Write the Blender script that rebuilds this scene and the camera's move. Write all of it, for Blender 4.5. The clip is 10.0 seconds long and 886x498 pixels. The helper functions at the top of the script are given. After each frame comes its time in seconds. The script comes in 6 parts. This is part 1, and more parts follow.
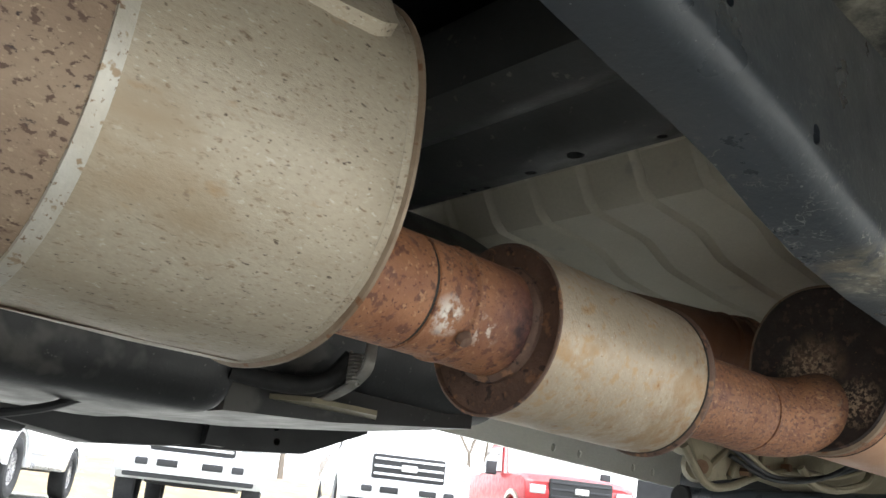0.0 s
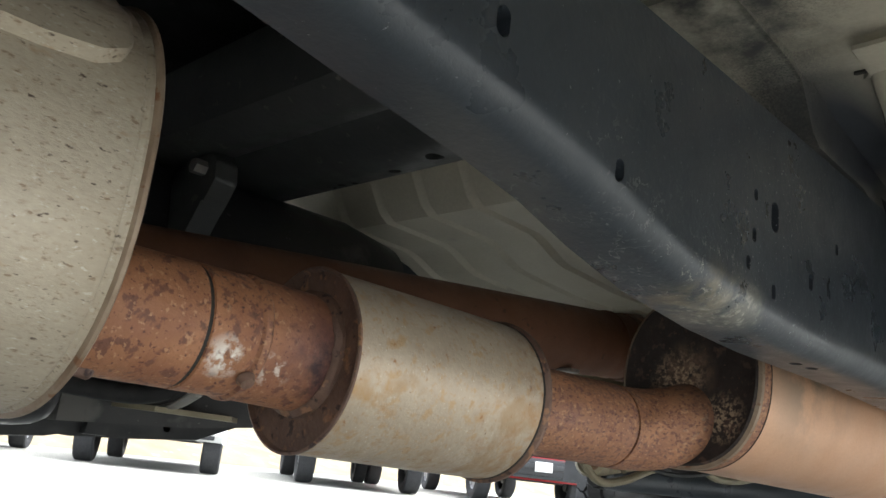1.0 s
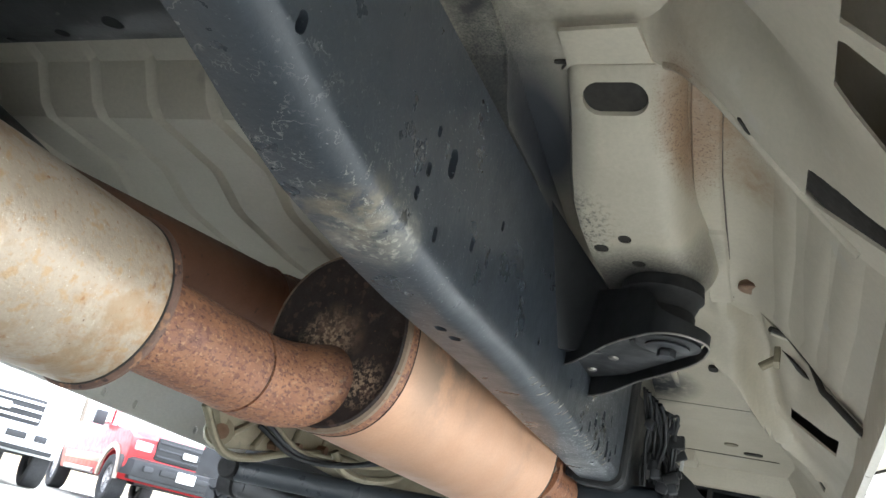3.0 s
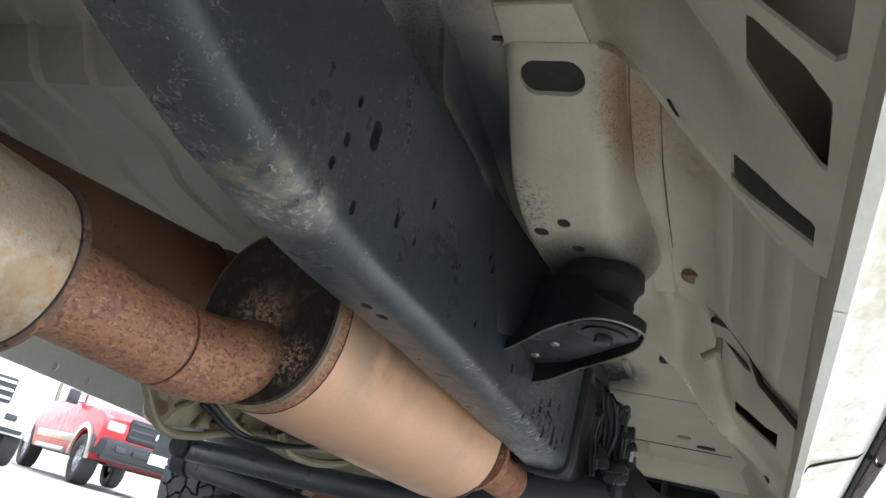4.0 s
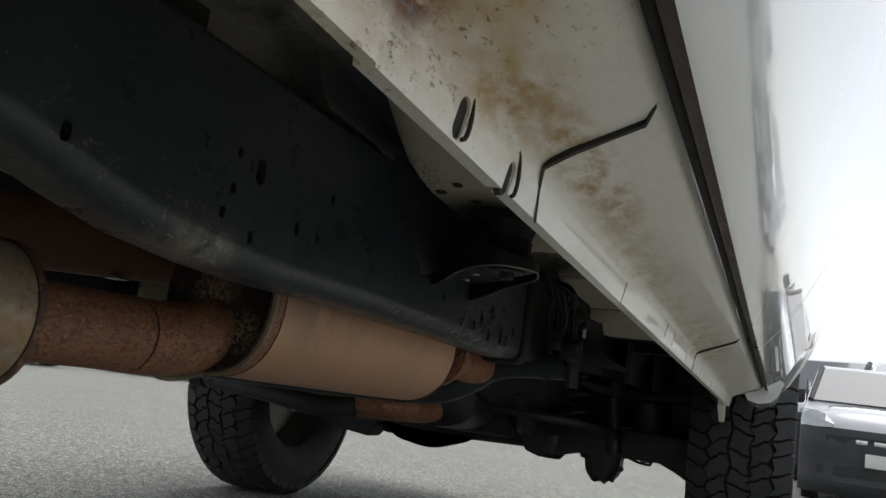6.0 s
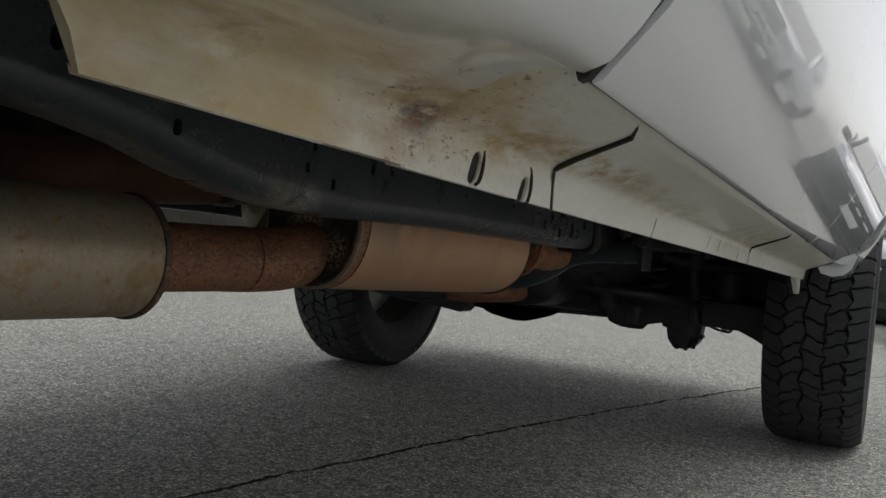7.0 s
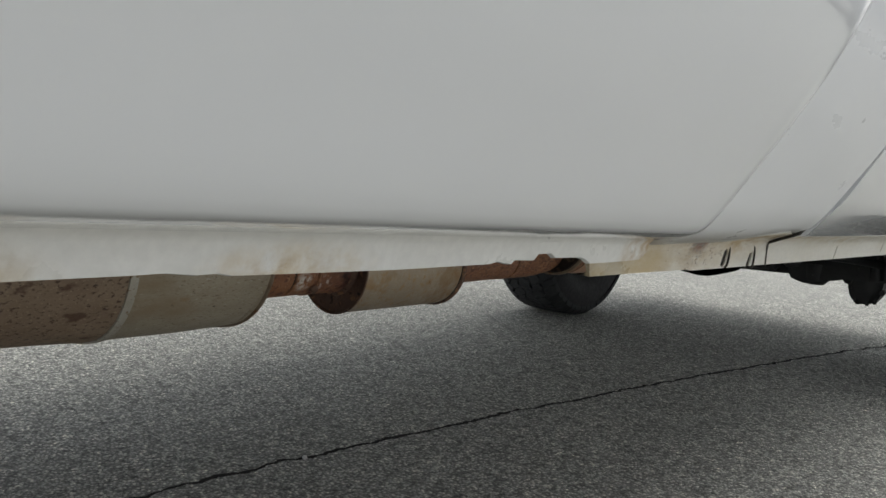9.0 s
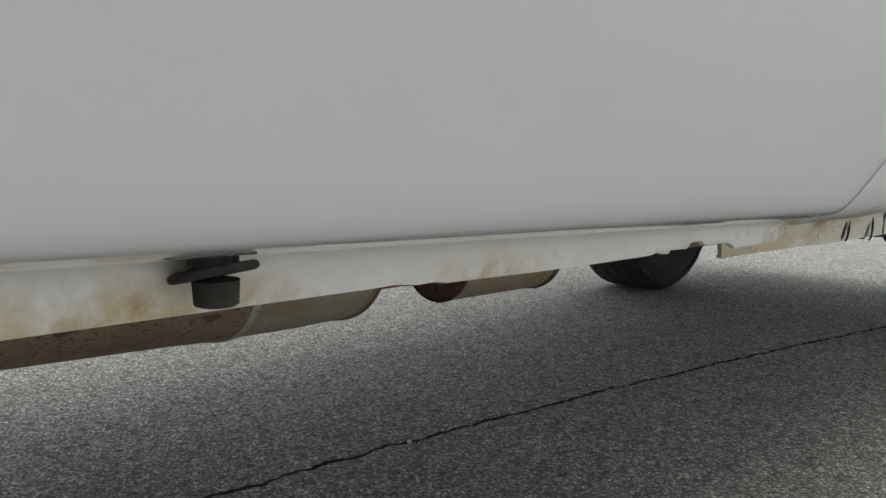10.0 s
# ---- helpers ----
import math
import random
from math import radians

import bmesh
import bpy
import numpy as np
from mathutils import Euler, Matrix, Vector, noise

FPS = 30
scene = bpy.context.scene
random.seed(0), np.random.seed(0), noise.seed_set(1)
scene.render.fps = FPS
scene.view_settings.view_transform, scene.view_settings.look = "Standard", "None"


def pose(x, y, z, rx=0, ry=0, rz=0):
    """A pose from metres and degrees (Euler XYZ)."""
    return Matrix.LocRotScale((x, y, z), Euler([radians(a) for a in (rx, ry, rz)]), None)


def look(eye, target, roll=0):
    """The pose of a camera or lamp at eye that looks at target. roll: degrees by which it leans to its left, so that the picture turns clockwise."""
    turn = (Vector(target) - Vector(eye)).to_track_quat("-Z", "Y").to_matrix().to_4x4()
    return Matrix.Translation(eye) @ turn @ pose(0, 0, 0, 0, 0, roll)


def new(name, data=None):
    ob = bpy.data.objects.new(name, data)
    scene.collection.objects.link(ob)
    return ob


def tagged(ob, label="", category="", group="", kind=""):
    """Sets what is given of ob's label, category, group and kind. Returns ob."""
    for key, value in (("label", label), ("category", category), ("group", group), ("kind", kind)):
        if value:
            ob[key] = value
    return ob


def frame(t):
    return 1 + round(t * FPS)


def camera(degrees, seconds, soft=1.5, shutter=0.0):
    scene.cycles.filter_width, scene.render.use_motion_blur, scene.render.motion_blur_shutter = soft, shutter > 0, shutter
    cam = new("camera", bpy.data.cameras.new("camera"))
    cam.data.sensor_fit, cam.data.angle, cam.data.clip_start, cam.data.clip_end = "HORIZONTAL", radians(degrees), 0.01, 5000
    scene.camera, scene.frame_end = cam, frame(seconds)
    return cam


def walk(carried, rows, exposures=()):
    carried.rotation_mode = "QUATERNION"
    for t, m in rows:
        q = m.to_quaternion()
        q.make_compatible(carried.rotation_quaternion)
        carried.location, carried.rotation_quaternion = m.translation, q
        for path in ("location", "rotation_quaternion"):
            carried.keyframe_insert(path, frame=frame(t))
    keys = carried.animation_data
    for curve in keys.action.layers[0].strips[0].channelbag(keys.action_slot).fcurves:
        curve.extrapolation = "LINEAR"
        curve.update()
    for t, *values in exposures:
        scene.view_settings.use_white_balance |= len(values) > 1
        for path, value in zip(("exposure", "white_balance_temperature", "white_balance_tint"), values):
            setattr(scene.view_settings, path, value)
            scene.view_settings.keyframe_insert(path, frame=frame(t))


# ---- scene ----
cam = camera(55.1, 10.0)
PATH = [
    (0, (0.644, -0.351, 0.319), (-0.763, 0.934, 0.925), 6.2),
    (0.5, (0.681, -0.288, 0.372), (-0.741, 1.021, 0.884), 5.9),
    (1, (0.712, -0.238, 0.406), (-0.668, 1.12, 0.91), 6.6),
    (1.5, (0.71, -0.209, 0.406), (-0.413, 1.353, 0.953), 7.5),
    (2, (0.698, -0.191, 0.392), (-0.274, 1.45, 0.992), 10.4),
    (2.5, (0.688, -0.163, 0.365), (-0.174, 1.522, 1.012), 12.2),
    (3, (0.699, -0.131, 0.338), (-0.104, 1.57, 1.018), 13.9),
    (3.2, (0.706, -0.126, 0.336), (-0.088, 1.58, 1.013), 14.4),
    (4.3, (0.754, -0.091, 0.346), (-0.004, 1.639, 1.004), 15.4),
    (4.5, (0.76, -0.103, 0.343), (0.007, 1.637, 0.977), 15.3),
    (5, (0.801, -0.134, 0.359), (0.063, 1.621, 0.971), 14.1),
    (5.2, (0.829, -0.159, 0.386), (0.092, 1.602, 0.984), 12.6),
    (6.3, (0.931, -0.255, 0.491), (0.147, 1.573, 0.694), 6.3),
    (6.5, (0.944, -0.272, 0.51), (0.133, 1.551, 0.65), 5.7),
    (6.7, (0.959, -0.298, 0.519), (0.074, 1.494, 0.583), 5.5),
    (7, (0.988, -0.341, 0.534), (0.043, 1.422, 0.508), 5.1),
    (7.2, (0.998, -0.366, 0.557), (0.017, 1.374, 0.463), 4.7),
    (7.5, (1.034, -0.428, 0.586), (0.013, 1.286, 0.437), 4.7),
    (8, (1.054, -0.526, 0.594), (-0.035, 1.14, 0.405), 4.5),
    (8.5, (1.067, -0.63, 0.63), (-0.111, 0.974, 0.43), 4.4),
    (9, (1.075, -0.721, 0.65), (-0.17, 0.83, 0.439), 3.8),
    (9.5, (1.075, -0.761, 0.664), (-0.228, 0.738, 0.43), 1.9),
    (10, (1.054, -0.773, 0.66), (-0.307, 0.669, 0.4), 0.3),
]
EXPOSURES = [(0, 2.5, 6350, 10), (0.5, 2.25, 6350, 10), (1.0, 2.45, 6250, 10), (1.5, 3.2, 6050, 10), (2.0, 3.35, 5950, 10), (2.5, 3.4, 5920, 10), (3.0, 3.3, 5920, 10), (4.5, 2.35, 5900, 10), (5.0, 2.12, 5900, 10), (5.2, 2.0, 6100, 10), (6.3, 0.0, 6450, 10), (7.2, 0.0, 6550, 10), (8.2, 0.5, 6500, 10), (9.0, 0.55, 6500, 10), (10, 0.45, 6500, 10)]
walk(cam, [(t, look(eye, target, roll)) for t, eye, target, roll in PATH], EXPOSURES)

# ---------------------------------------------------------------- light
SUN_FROM = radians(42)   # bearing of the sun, clockwise from +y
SUN_UP = radians(68)
world = bpy.data.worlds.new("overcast_sky")
scene.world = world
world.use_nodes = True
wn = world.node_tree
sky = wn.nodes.new("ShaderNodeTexSky")
sky.sky_type, sky.sun_disc = "NISHITA", False
sky.sun_elevation, sky.sun_rotation = SUN_UP, SUN_FROM
sky.air_density, sky.dust_density, sky.ozone_density = 1.0, 1.2, 1.0
pale = wn.nodes.new("ShaderNodeHueSaturation")
pale.inputs["Saturation"].default_value = 0.2
back = wn.nodes["Background"]
back.inputs["Strength"].default_value = 0.15
wn.links.new(sky.outputs[0], pale.inputs["Color"])
wn.links.new(pale.outputs[0], back.inputs["Color"])
lamp = bpy.data.lights.new("sun", "SUN")
lamp.energy, lamp.angle, lamp.color = 1.4, radians(60), (1.0, 0.985, 0.96)
sun = new("sun", lamp)
sun.matrix_world = look((0, 0, 0), (-math.sin(SUN_FROM) * math.cos(SUN_UP), -math.cos(SUN_FROM) * math.cos(SUN_UP), -math.sin(SUN_UP)))


# ---------------------------------------------------------------- materials
def mat(name, c1, c2, scale=8.0, rough=0.5, metal=0.0, bump=0.15, grain=180.0, spots=(), blotches=(), coat=0.0, spread=0.12, stretch=(1, 1, 1), relief=0.002, vary=0.1, speck=0.22, clean=None, wrinkle=0.0, veins=()):
    """Two mixed tones, spots = (colour, scale, threshold), blotches = (centre, radius, colour, scale, threshold)."""
    m = bpy.data.materials.new(name)
    m.use_nodes = True
    t = m.node_tree
    b = t.nodes["Principled BSDF"]
    co = t.nodes.new("ShaderNodeTexCoord")
    mp = t.nodes.new("ShaderNodeMapping")
    mp.inputs["Scale"].default_value = stretch
    t.links.new(co.outputs["Object"], mp.inputs["Vector"])

    def noise_of(sc, detail=5.0, rg=0.6):
        n = t.nodes.new("ShaderNodeTexNoise")
        n.inputs["Scale"].default_value, n.inputs["Detail"].default_value, n.inputs["Roughness"].default_value = sc, detail, rg
        t.links.new(mp.outputs[0], n.inputs["Vector"])
        return n.outputs["Fac"]

    def ranged(src, lo, hi, a=0.0, z=1.0):
        r = t.nodes.new("ShaderNodeMapRange")
        r.inputs[1].default_value, r.inputs[2].default_value, r.inputs[3].default_value, r.inputs[4].default_value = lo, hi, a, z
        t.links.new(src, r.inputs[0])
        return r.outputs[0]

    def mixed(fac, a, c):
        x = t.nodes.new("ShaderNodeMix")
        x.data_type = "RGBA"
        t.links.new(fac, x.inputs[0])
        for sock, v in ((x.inputs[6], a), (x.inputs[7], c)):
            if isinstance(v, tuple):
                sock.default_value = (*v, 1)
            else:
                t.links.new(v, sock)
        return x.outputs[2]

    def times(a, c):
        x = t.nodes.new("ShaderNodeMath")
        x.operation = "MULTIPLY"
        t.links.new(a, x.inputs[0])
        t.links.new(c, x.inputs[1])
        return x.outputs[0]

    col = mixed(ranged(noise_of(scale), 0.35, 0.65), c1, c2)
    fine = noise_of(grain, 3.0)
    col = mixed(ranged(fine, 0.3, 0.7, 0.0, speck), col, tuple(v * 0.55 for v in c1))
    for colour, sc, th in spots:
        col = mixed(ranged(noise_of(sc, 4.0, 0.55), th, th + spread * 0.5), col, colour)
    for centre, radius, colour, sc, th, *soft in blotches:
        d = t.nodes.new("ShaderNodeVectorMath")
        d.operation = "DISTANCE"
        d.inputs[1].default_value = centre
        squash = t.nodes.new("ShaderNodeVectorMath")
        squash.operation = "MULTIPLY"
        squash.inputs[1].default_value = (1, soft[1] if len(soft) > 1 else 1, 1)
        t.links.new(co.outputs["Object"], squash.inputs[0])
        t.links.new(squash.outputs["Vector"], d.inputs[0])
        near = ranged(d.outputs["Value"], radius * 0.35, radius, 1.0, 0.0)
        col = mixed(times(near, ranged(noise_of(sc, 6.0, 0.65), th, th + (soft[0] if soft else 0.12))), col, colour)
    for centre, radius, colour, sc in veins:   # thin wandering lines
        d = t.nodes.new("ShaderNodeVectorMath")
        d.operation = "DISTANCE"
        d.inputs[1].default_value = centre
        t.links.new(co.outputs["Object"], d.inputs[0])
        line_at = t.nodes.new("ShaderNodeMath")
        line_at.operation = "COMPARE"
        line_at.inputs[1].default_value, line_at.inputs[2].default_value = 0.5, 0.007
        t.links.new(noise_of(sc, 4.0, 0.6), line_at.inputs[0])
        broken = times(line_at.outputs[0], ranged(noise_of(sc * 1.7, 2.0), 0.48, 0.6))
        col = mixed(times(ranged(d.outputs["Value"], radius * 0.4, radius, 0.9, 0.0), broken), col, colour)
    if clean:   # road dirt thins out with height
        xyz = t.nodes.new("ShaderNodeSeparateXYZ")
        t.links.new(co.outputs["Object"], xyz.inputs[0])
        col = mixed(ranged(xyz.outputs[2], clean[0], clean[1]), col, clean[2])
    t.links.new(col, b.inputs["Base Color"])
    t.links.new(ranged(noise_of(scale * 3), 0.3, 0.7, max(rough - vary, 0.03), min(rough + vary * 1.2, 1.0)), b.inputs["Roughness"])
    b.inputs["Metallic"].default_value = metal
    if coat:
        b.inputs["Coat Weight"].default_value, b.inputs["Coat Roughness"].default_value = coat, 0.015
    if bump:
        bp = t.nodes.new("ShaderNodeBump")
        bp.inputs["Strength"].default_value, bp.inputs["Distance"].default_value = bump, relief
        t.links.new(fine, bp.inputs["Height"])
        if wrinkle:
            fold = t.nodes.new("ShaderNodeBump")
            fold.inputs["Strength"].default_value, fold.inputs["Distance"].default_value = 0.16, 0.002
            t.links.new(ranged(noise_of(wrinkle, 2.0, 0.5), 0.2, 0.8, 0.0, 1.6), fold.inputs["Height"])
            t.links.new(fold.outputs[0], bp.inputs["Normal"])
        t.links.new(bp.outputs[0], b.inputs["Normal"])
    return m


M_muffler = mat("aluminized_steel", (0.385, 0.325, 0.24), (0.47, 0.415, 0.325), 13, 0.5, 0.3, 0.22, 420,
                [((0.36, 0.30, 0.22), 300, 0.58), ((0.50, 0.46, 0.385), 380, 0.61), ((0.24, 0.18, 0.12), 340, 0.605), ((0.085, 0.06, 0.042), 330, 0.635), ((0.33, 0.255, 0.17), 9, 0.56), ((0.19, 0.14, 0.095), 120, 0.655), ((0.34, 0.235, 0.135), 55, 0.66), ((0.06, 0.043, 0.033), 130, 0.69)],
                [((0.21, -0.055, 0.675), 0.10, (0.11, 0.08, 0.055), 30, 0.30, 0.35), ((0.15, -0.13, 0.69), 0.08, (0.16, 0.12, 0.085), 40, 0.36, 0.3)], stretch=(1, 0.42, 1), spread=0.2)
M_muffler_rust = mat("rusted_muffler_steel", (0.33, 0.245, 0.17), (0.25, 0.175, 0.12), 20, 0.65, 0.25, 0.4, 260,
                     [((0.11, 0.068, 0.048), 260, 0.575), ((0.36, 0.27, 0.185), 420, 0.60), ((0.13, 0.075, 0.05), 40, 0.60), ((0.05, 0.034, 0.028), 200, 0.645)], stretch=(1, 0.6, 1))
M_band = mat("bright_seam_band", (0.55, 0.53, 0.47), (0.44, 0.39, 0.31), 22, 0.4, 0.4, 0.2, 200, [((0.3, 0.22, 0.14), 120, 0.58), ((0.22, 0.15, 0.1), 260, 0.62)])
M_rim = mat("rolled_rim_steel", (0.32, 0.25, 0.18), (0.22, 0.15, 0.1), 30, 0.5, 0.4, 0.2, 260, [((0.2, 0.1, 0.05), 80, 0.6)])
M_pipe = mat("orange_rusted_pipe", (0.38, 0.175, 0.085), (0.27, 0.115, 0.06), 22, 0.6, 0.15, 0.45, 280,
             [((0.17, 0.075, 0.048), 90, 0.56), ((0.42, 0.225, 0.12), 200, 0.60), ((0.13, 0.052, 0.035), 260, 0.61), ((0.09, 0.04, 0.03), 55, 0.66)],
             [((0.195, 0.165, 0.48), 0.07, (0.14, 0.06, 0.05), 18, 0.28, 0.3), ((0.19, 0.165, 0.47), 0.04, (0.05, 0.025, 0.025), 60, 0.42, 0.2), ((0.193, 0.078, 0.463), 0.021, (0.74, 0.70, 0.64), 48, 0.50, 0.08), ((0.195, 0.118, 0.458), 0.02, (0.64, 0.55, 0.48), 110, 0.53, 0.08), ((0.19, 0.075, 0.50), 0.05, (0.07, 0.035, 0.028), 120, 0.54, 0.1)])
M_pipe_pit = mat("pitted_rusted_pipe", (0.36, 0.175, 0.09), (0.26, 0.115, 0.066), 14, 0.58, 0.2, 0.5, 320,
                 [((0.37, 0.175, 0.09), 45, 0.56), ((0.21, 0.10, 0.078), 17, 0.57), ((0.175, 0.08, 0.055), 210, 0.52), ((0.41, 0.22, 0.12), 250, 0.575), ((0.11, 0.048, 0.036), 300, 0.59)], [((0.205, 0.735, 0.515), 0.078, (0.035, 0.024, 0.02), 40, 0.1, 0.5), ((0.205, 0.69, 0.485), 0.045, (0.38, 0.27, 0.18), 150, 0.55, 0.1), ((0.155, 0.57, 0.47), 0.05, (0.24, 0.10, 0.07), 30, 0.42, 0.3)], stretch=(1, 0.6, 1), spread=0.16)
M_res = mat("tarnished_resonator_steel", (0.49, 0.41, 0.315), (0.42, 0.34, 0.25), 20, 0.42, 0.35, 0.3, 260,
            [((0.42, 0.31, 0.20), 200, 0.57), ((0.40, 0.26, 0.13), 70, 0.63), ((0.58, 0.52, 0.42), 380, 0.64), ((0.43, 0.30, 0.17), 75, 0.575), ((0.36, 0.26, 0.16), 24, 0.56), ((0.30, 0.15, 0.06), 110, 0.645), ((0.15, 0.08, 0.045), 230, 0.68)],
            [((0.19, 0.39, 0.43), 0.1, (0.36, 0.20, 0.085), 60, 0.47, 0.2), ((0.2, 0.19, 0.43), 0.06, (0.40, 0.24, 0.1), 30, 0.48), ((0.2, 0.395, 0.50), 0.055, (0.22, 0.10, 0.045), 110, 0.46, 0.2)], spread=0.18)
M_cap = mat("dark_rust_end_cap", (0.20, 0.12, 0.085), (0.11, 0.068, 0.054), 35, 0.6, 0.3, 0.5, 240, [((0.30, 0.16, 0.09), 70, 0.57), ((0.05, 0.03, 0.028), 90, 0.60)])
M_shield = mat("tan_heat_shield", (0.62, 0.365, 0.225), (0.55, 0.32, 0.195), 5, 0.4, 0.3, 0.06, 300,
               [((0.48, 0.27, 0.15), 16, 0.68)], [((0.31, 0.80, 0.62), 0.16, (0.25, 0.19, 0.14), 8, 0.45), ((0.33, 1.2, 0.62), 0.2, (0.3, 0.22, 0.16), 7, 0.5)])
M_catend = mat("sooty_converter_end", (0.020, 0.015, 0.013), (0.036, 0.023, 0.019), 30, 0.75, 0.05, 0.45, 240,
               [((0.07, 0.04, 0.032), 70, 0.58)], [((0.20, 0.695, 0.552), 0.045, (0.20, 0.125, 0.08), 60, 0.36, 0.3), ((0.19, 0.695, 0.545), 0.042, (0.42, 0.30, 0.20), 200, 0.48, 0.12), ((0.252, 0.695, 0.50), 0.034, (0.42, 0.31, 0.21), 200, 0.48, 0.12), ((0.21, 0.695, 0.55), 0.11, (0.16, 0.085, 0.05), 200, 0.62, 0.08)])
M_shaft = mat("red_brown_driveshaft", (0.17, 0.078, 0.042), (0.125, 0.056, 0.032), 9, 0.6, 0.1, 0.2, 220, [((0.09, 0.045, 0.028), 70, 0.64)])
M_frame = mat("black_frame_coating", (0.030, 0.037, 0.045), (0.040, 0.047, 0.056), 6, 0.33, 0.0, 0.2, 150,
              [((0.25, 0.255, 0.26), 280, 0.70)],
              [((0.41, 0.50, 0.64), 0.20, (0.46, 0.47, 0.48), 330, 0.638, 0.03), ((0.385, 0.372, 0.552), 0.055, (0.25, 0.205, 0.13), 60, 0.42, 0.3), ((0.39, 0.402, 0.548), 0.054, (0.27, 0.255, 0.215), 36, 0.38, 0.35), ((0.39, 0.405, 0.548), 0.045, (0.42, 0.40, 0.33), 130, 0.52), ((0.40, 1.2, 0.55), 0.26, (0.5, 0.51, 0.51), 260, 0.585, 0.05),
               ((0.385, 0.25, 0.575), 0.17, (0.13, 0.135, 0.135), 200, 0.60, 0.2)], wrinkle=16.0, veins=[((0.345, 0.22, 0.57), 0.12, (0.17, 0.172, 0.17), 17), ((0.35, 0.28, 0.565), 0.10, (0.18, 0.18, 0.175), 31), ((0.40, 0.36, 0.56), 0.07, (0.30, 0.29, 0.25), 50)])
M_dusty = mat("dusty_black_crossmember", (0.034, 0.037, 0.037), (0.05, 0.052, 0.05), 7, 0.4, 0.0, 0.15, 160, [((0.12, 0.115, 0.1), 60, 0.66)], wrinkle=11.0)
M_black = mat("black_plastic", (0.011, 0.012, 0.013), (0.017, 0.018, 0.019), 10, 0.5, 0.0, 0.1, 200, [((0.07, 0.065, 0.06), 40, 0.68)])
M_tank = mat("dusty_tank_plastic", (0.012, 0.013, 0.014), (0.02, 0.02, 0.021), 6, 0.4, 0.0, 0.12, 200, [((0.075, 0.072, 0.066), 9, 0.58), ((0.09, 0.086, 0.08), 150, 0.66)])
M_rubber = mat("rubber", (0.009, 0.009, 0.01), (0.014, 0.014, 0.014), 20, 0.75, 0.0, 0.2, 160)
M_tyre = mat("tyre_rubber", (0.022, 0.023, 0.025), (0.03, 0.031, 0.033), 12, 0.75, 0.0, 0.25, 150, [((0.055, 0.053, 0.048), 30, 0.68)])
# blotches: rust stains, black overspray, and the shadow beside the rail put into the colour
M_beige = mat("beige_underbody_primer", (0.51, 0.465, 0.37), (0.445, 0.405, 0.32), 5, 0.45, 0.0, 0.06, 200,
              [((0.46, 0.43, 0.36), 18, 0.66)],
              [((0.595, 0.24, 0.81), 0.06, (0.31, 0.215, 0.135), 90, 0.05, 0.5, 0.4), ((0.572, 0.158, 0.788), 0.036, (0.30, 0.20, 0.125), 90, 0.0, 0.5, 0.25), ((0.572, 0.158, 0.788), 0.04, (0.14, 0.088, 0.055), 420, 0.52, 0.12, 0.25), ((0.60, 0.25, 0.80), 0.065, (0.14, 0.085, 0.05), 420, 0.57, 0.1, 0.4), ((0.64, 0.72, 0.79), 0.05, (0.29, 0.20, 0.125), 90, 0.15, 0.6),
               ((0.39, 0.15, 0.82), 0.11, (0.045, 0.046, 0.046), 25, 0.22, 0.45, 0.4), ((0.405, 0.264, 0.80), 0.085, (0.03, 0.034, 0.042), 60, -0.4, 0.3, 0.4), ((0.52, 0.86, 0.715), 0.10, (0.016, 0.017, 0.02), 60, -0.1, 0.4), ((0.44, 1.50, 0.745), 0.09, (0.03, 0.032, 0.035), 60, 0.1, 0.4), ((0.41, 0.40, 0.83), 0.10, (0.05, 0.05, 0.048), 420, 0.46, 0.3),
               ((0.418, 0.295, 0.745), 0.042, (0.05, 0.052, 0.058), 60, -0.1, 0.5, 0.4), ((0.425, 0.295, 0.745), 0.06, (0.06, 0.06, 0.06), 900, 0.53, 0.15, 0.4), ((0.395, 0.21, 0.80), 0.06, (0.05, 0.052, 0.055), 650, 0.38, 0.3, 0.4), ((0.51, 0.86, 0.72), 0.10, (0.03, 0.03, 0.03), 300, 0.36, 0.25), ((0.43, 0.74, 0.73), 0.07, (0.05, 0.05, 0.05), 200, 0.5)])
# dark blotches along the rail: overspray with the shade there coloured in
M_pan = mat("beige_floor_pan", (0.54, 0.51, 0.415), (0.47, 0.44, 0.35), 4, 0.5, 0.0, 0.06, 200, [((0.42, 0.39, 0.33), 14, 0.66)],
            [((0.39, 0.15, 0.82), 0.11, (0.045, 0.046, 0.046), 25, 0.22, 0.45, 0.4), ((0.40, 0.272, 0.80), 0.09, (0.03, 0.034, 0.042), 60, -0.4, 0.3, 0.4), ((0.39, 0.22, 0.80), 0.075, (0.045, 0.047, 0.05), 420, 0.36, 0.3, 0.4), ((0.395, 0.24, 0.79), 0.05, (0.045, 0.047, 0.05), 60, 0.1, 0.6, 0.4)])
M_cast = mat("cast_aluminium", (0.33, 0.29, 0.20), (0.24, 0.21, 0.145), 12, 0.55, 0.4, 0.3, 220, [((0.2, 0.17, 0.12), 40, 0.64)])
M_white = mat("white_car_paint", (0.735, 0.745, 0.76), (0.73, 0.74, 0.752), 2, 0.14, 0.0, 0.0, 200, [((0.30, 0.31, 0.31), 150, 0.775)], coat=1.0, vary=0.01, speck=0.0)
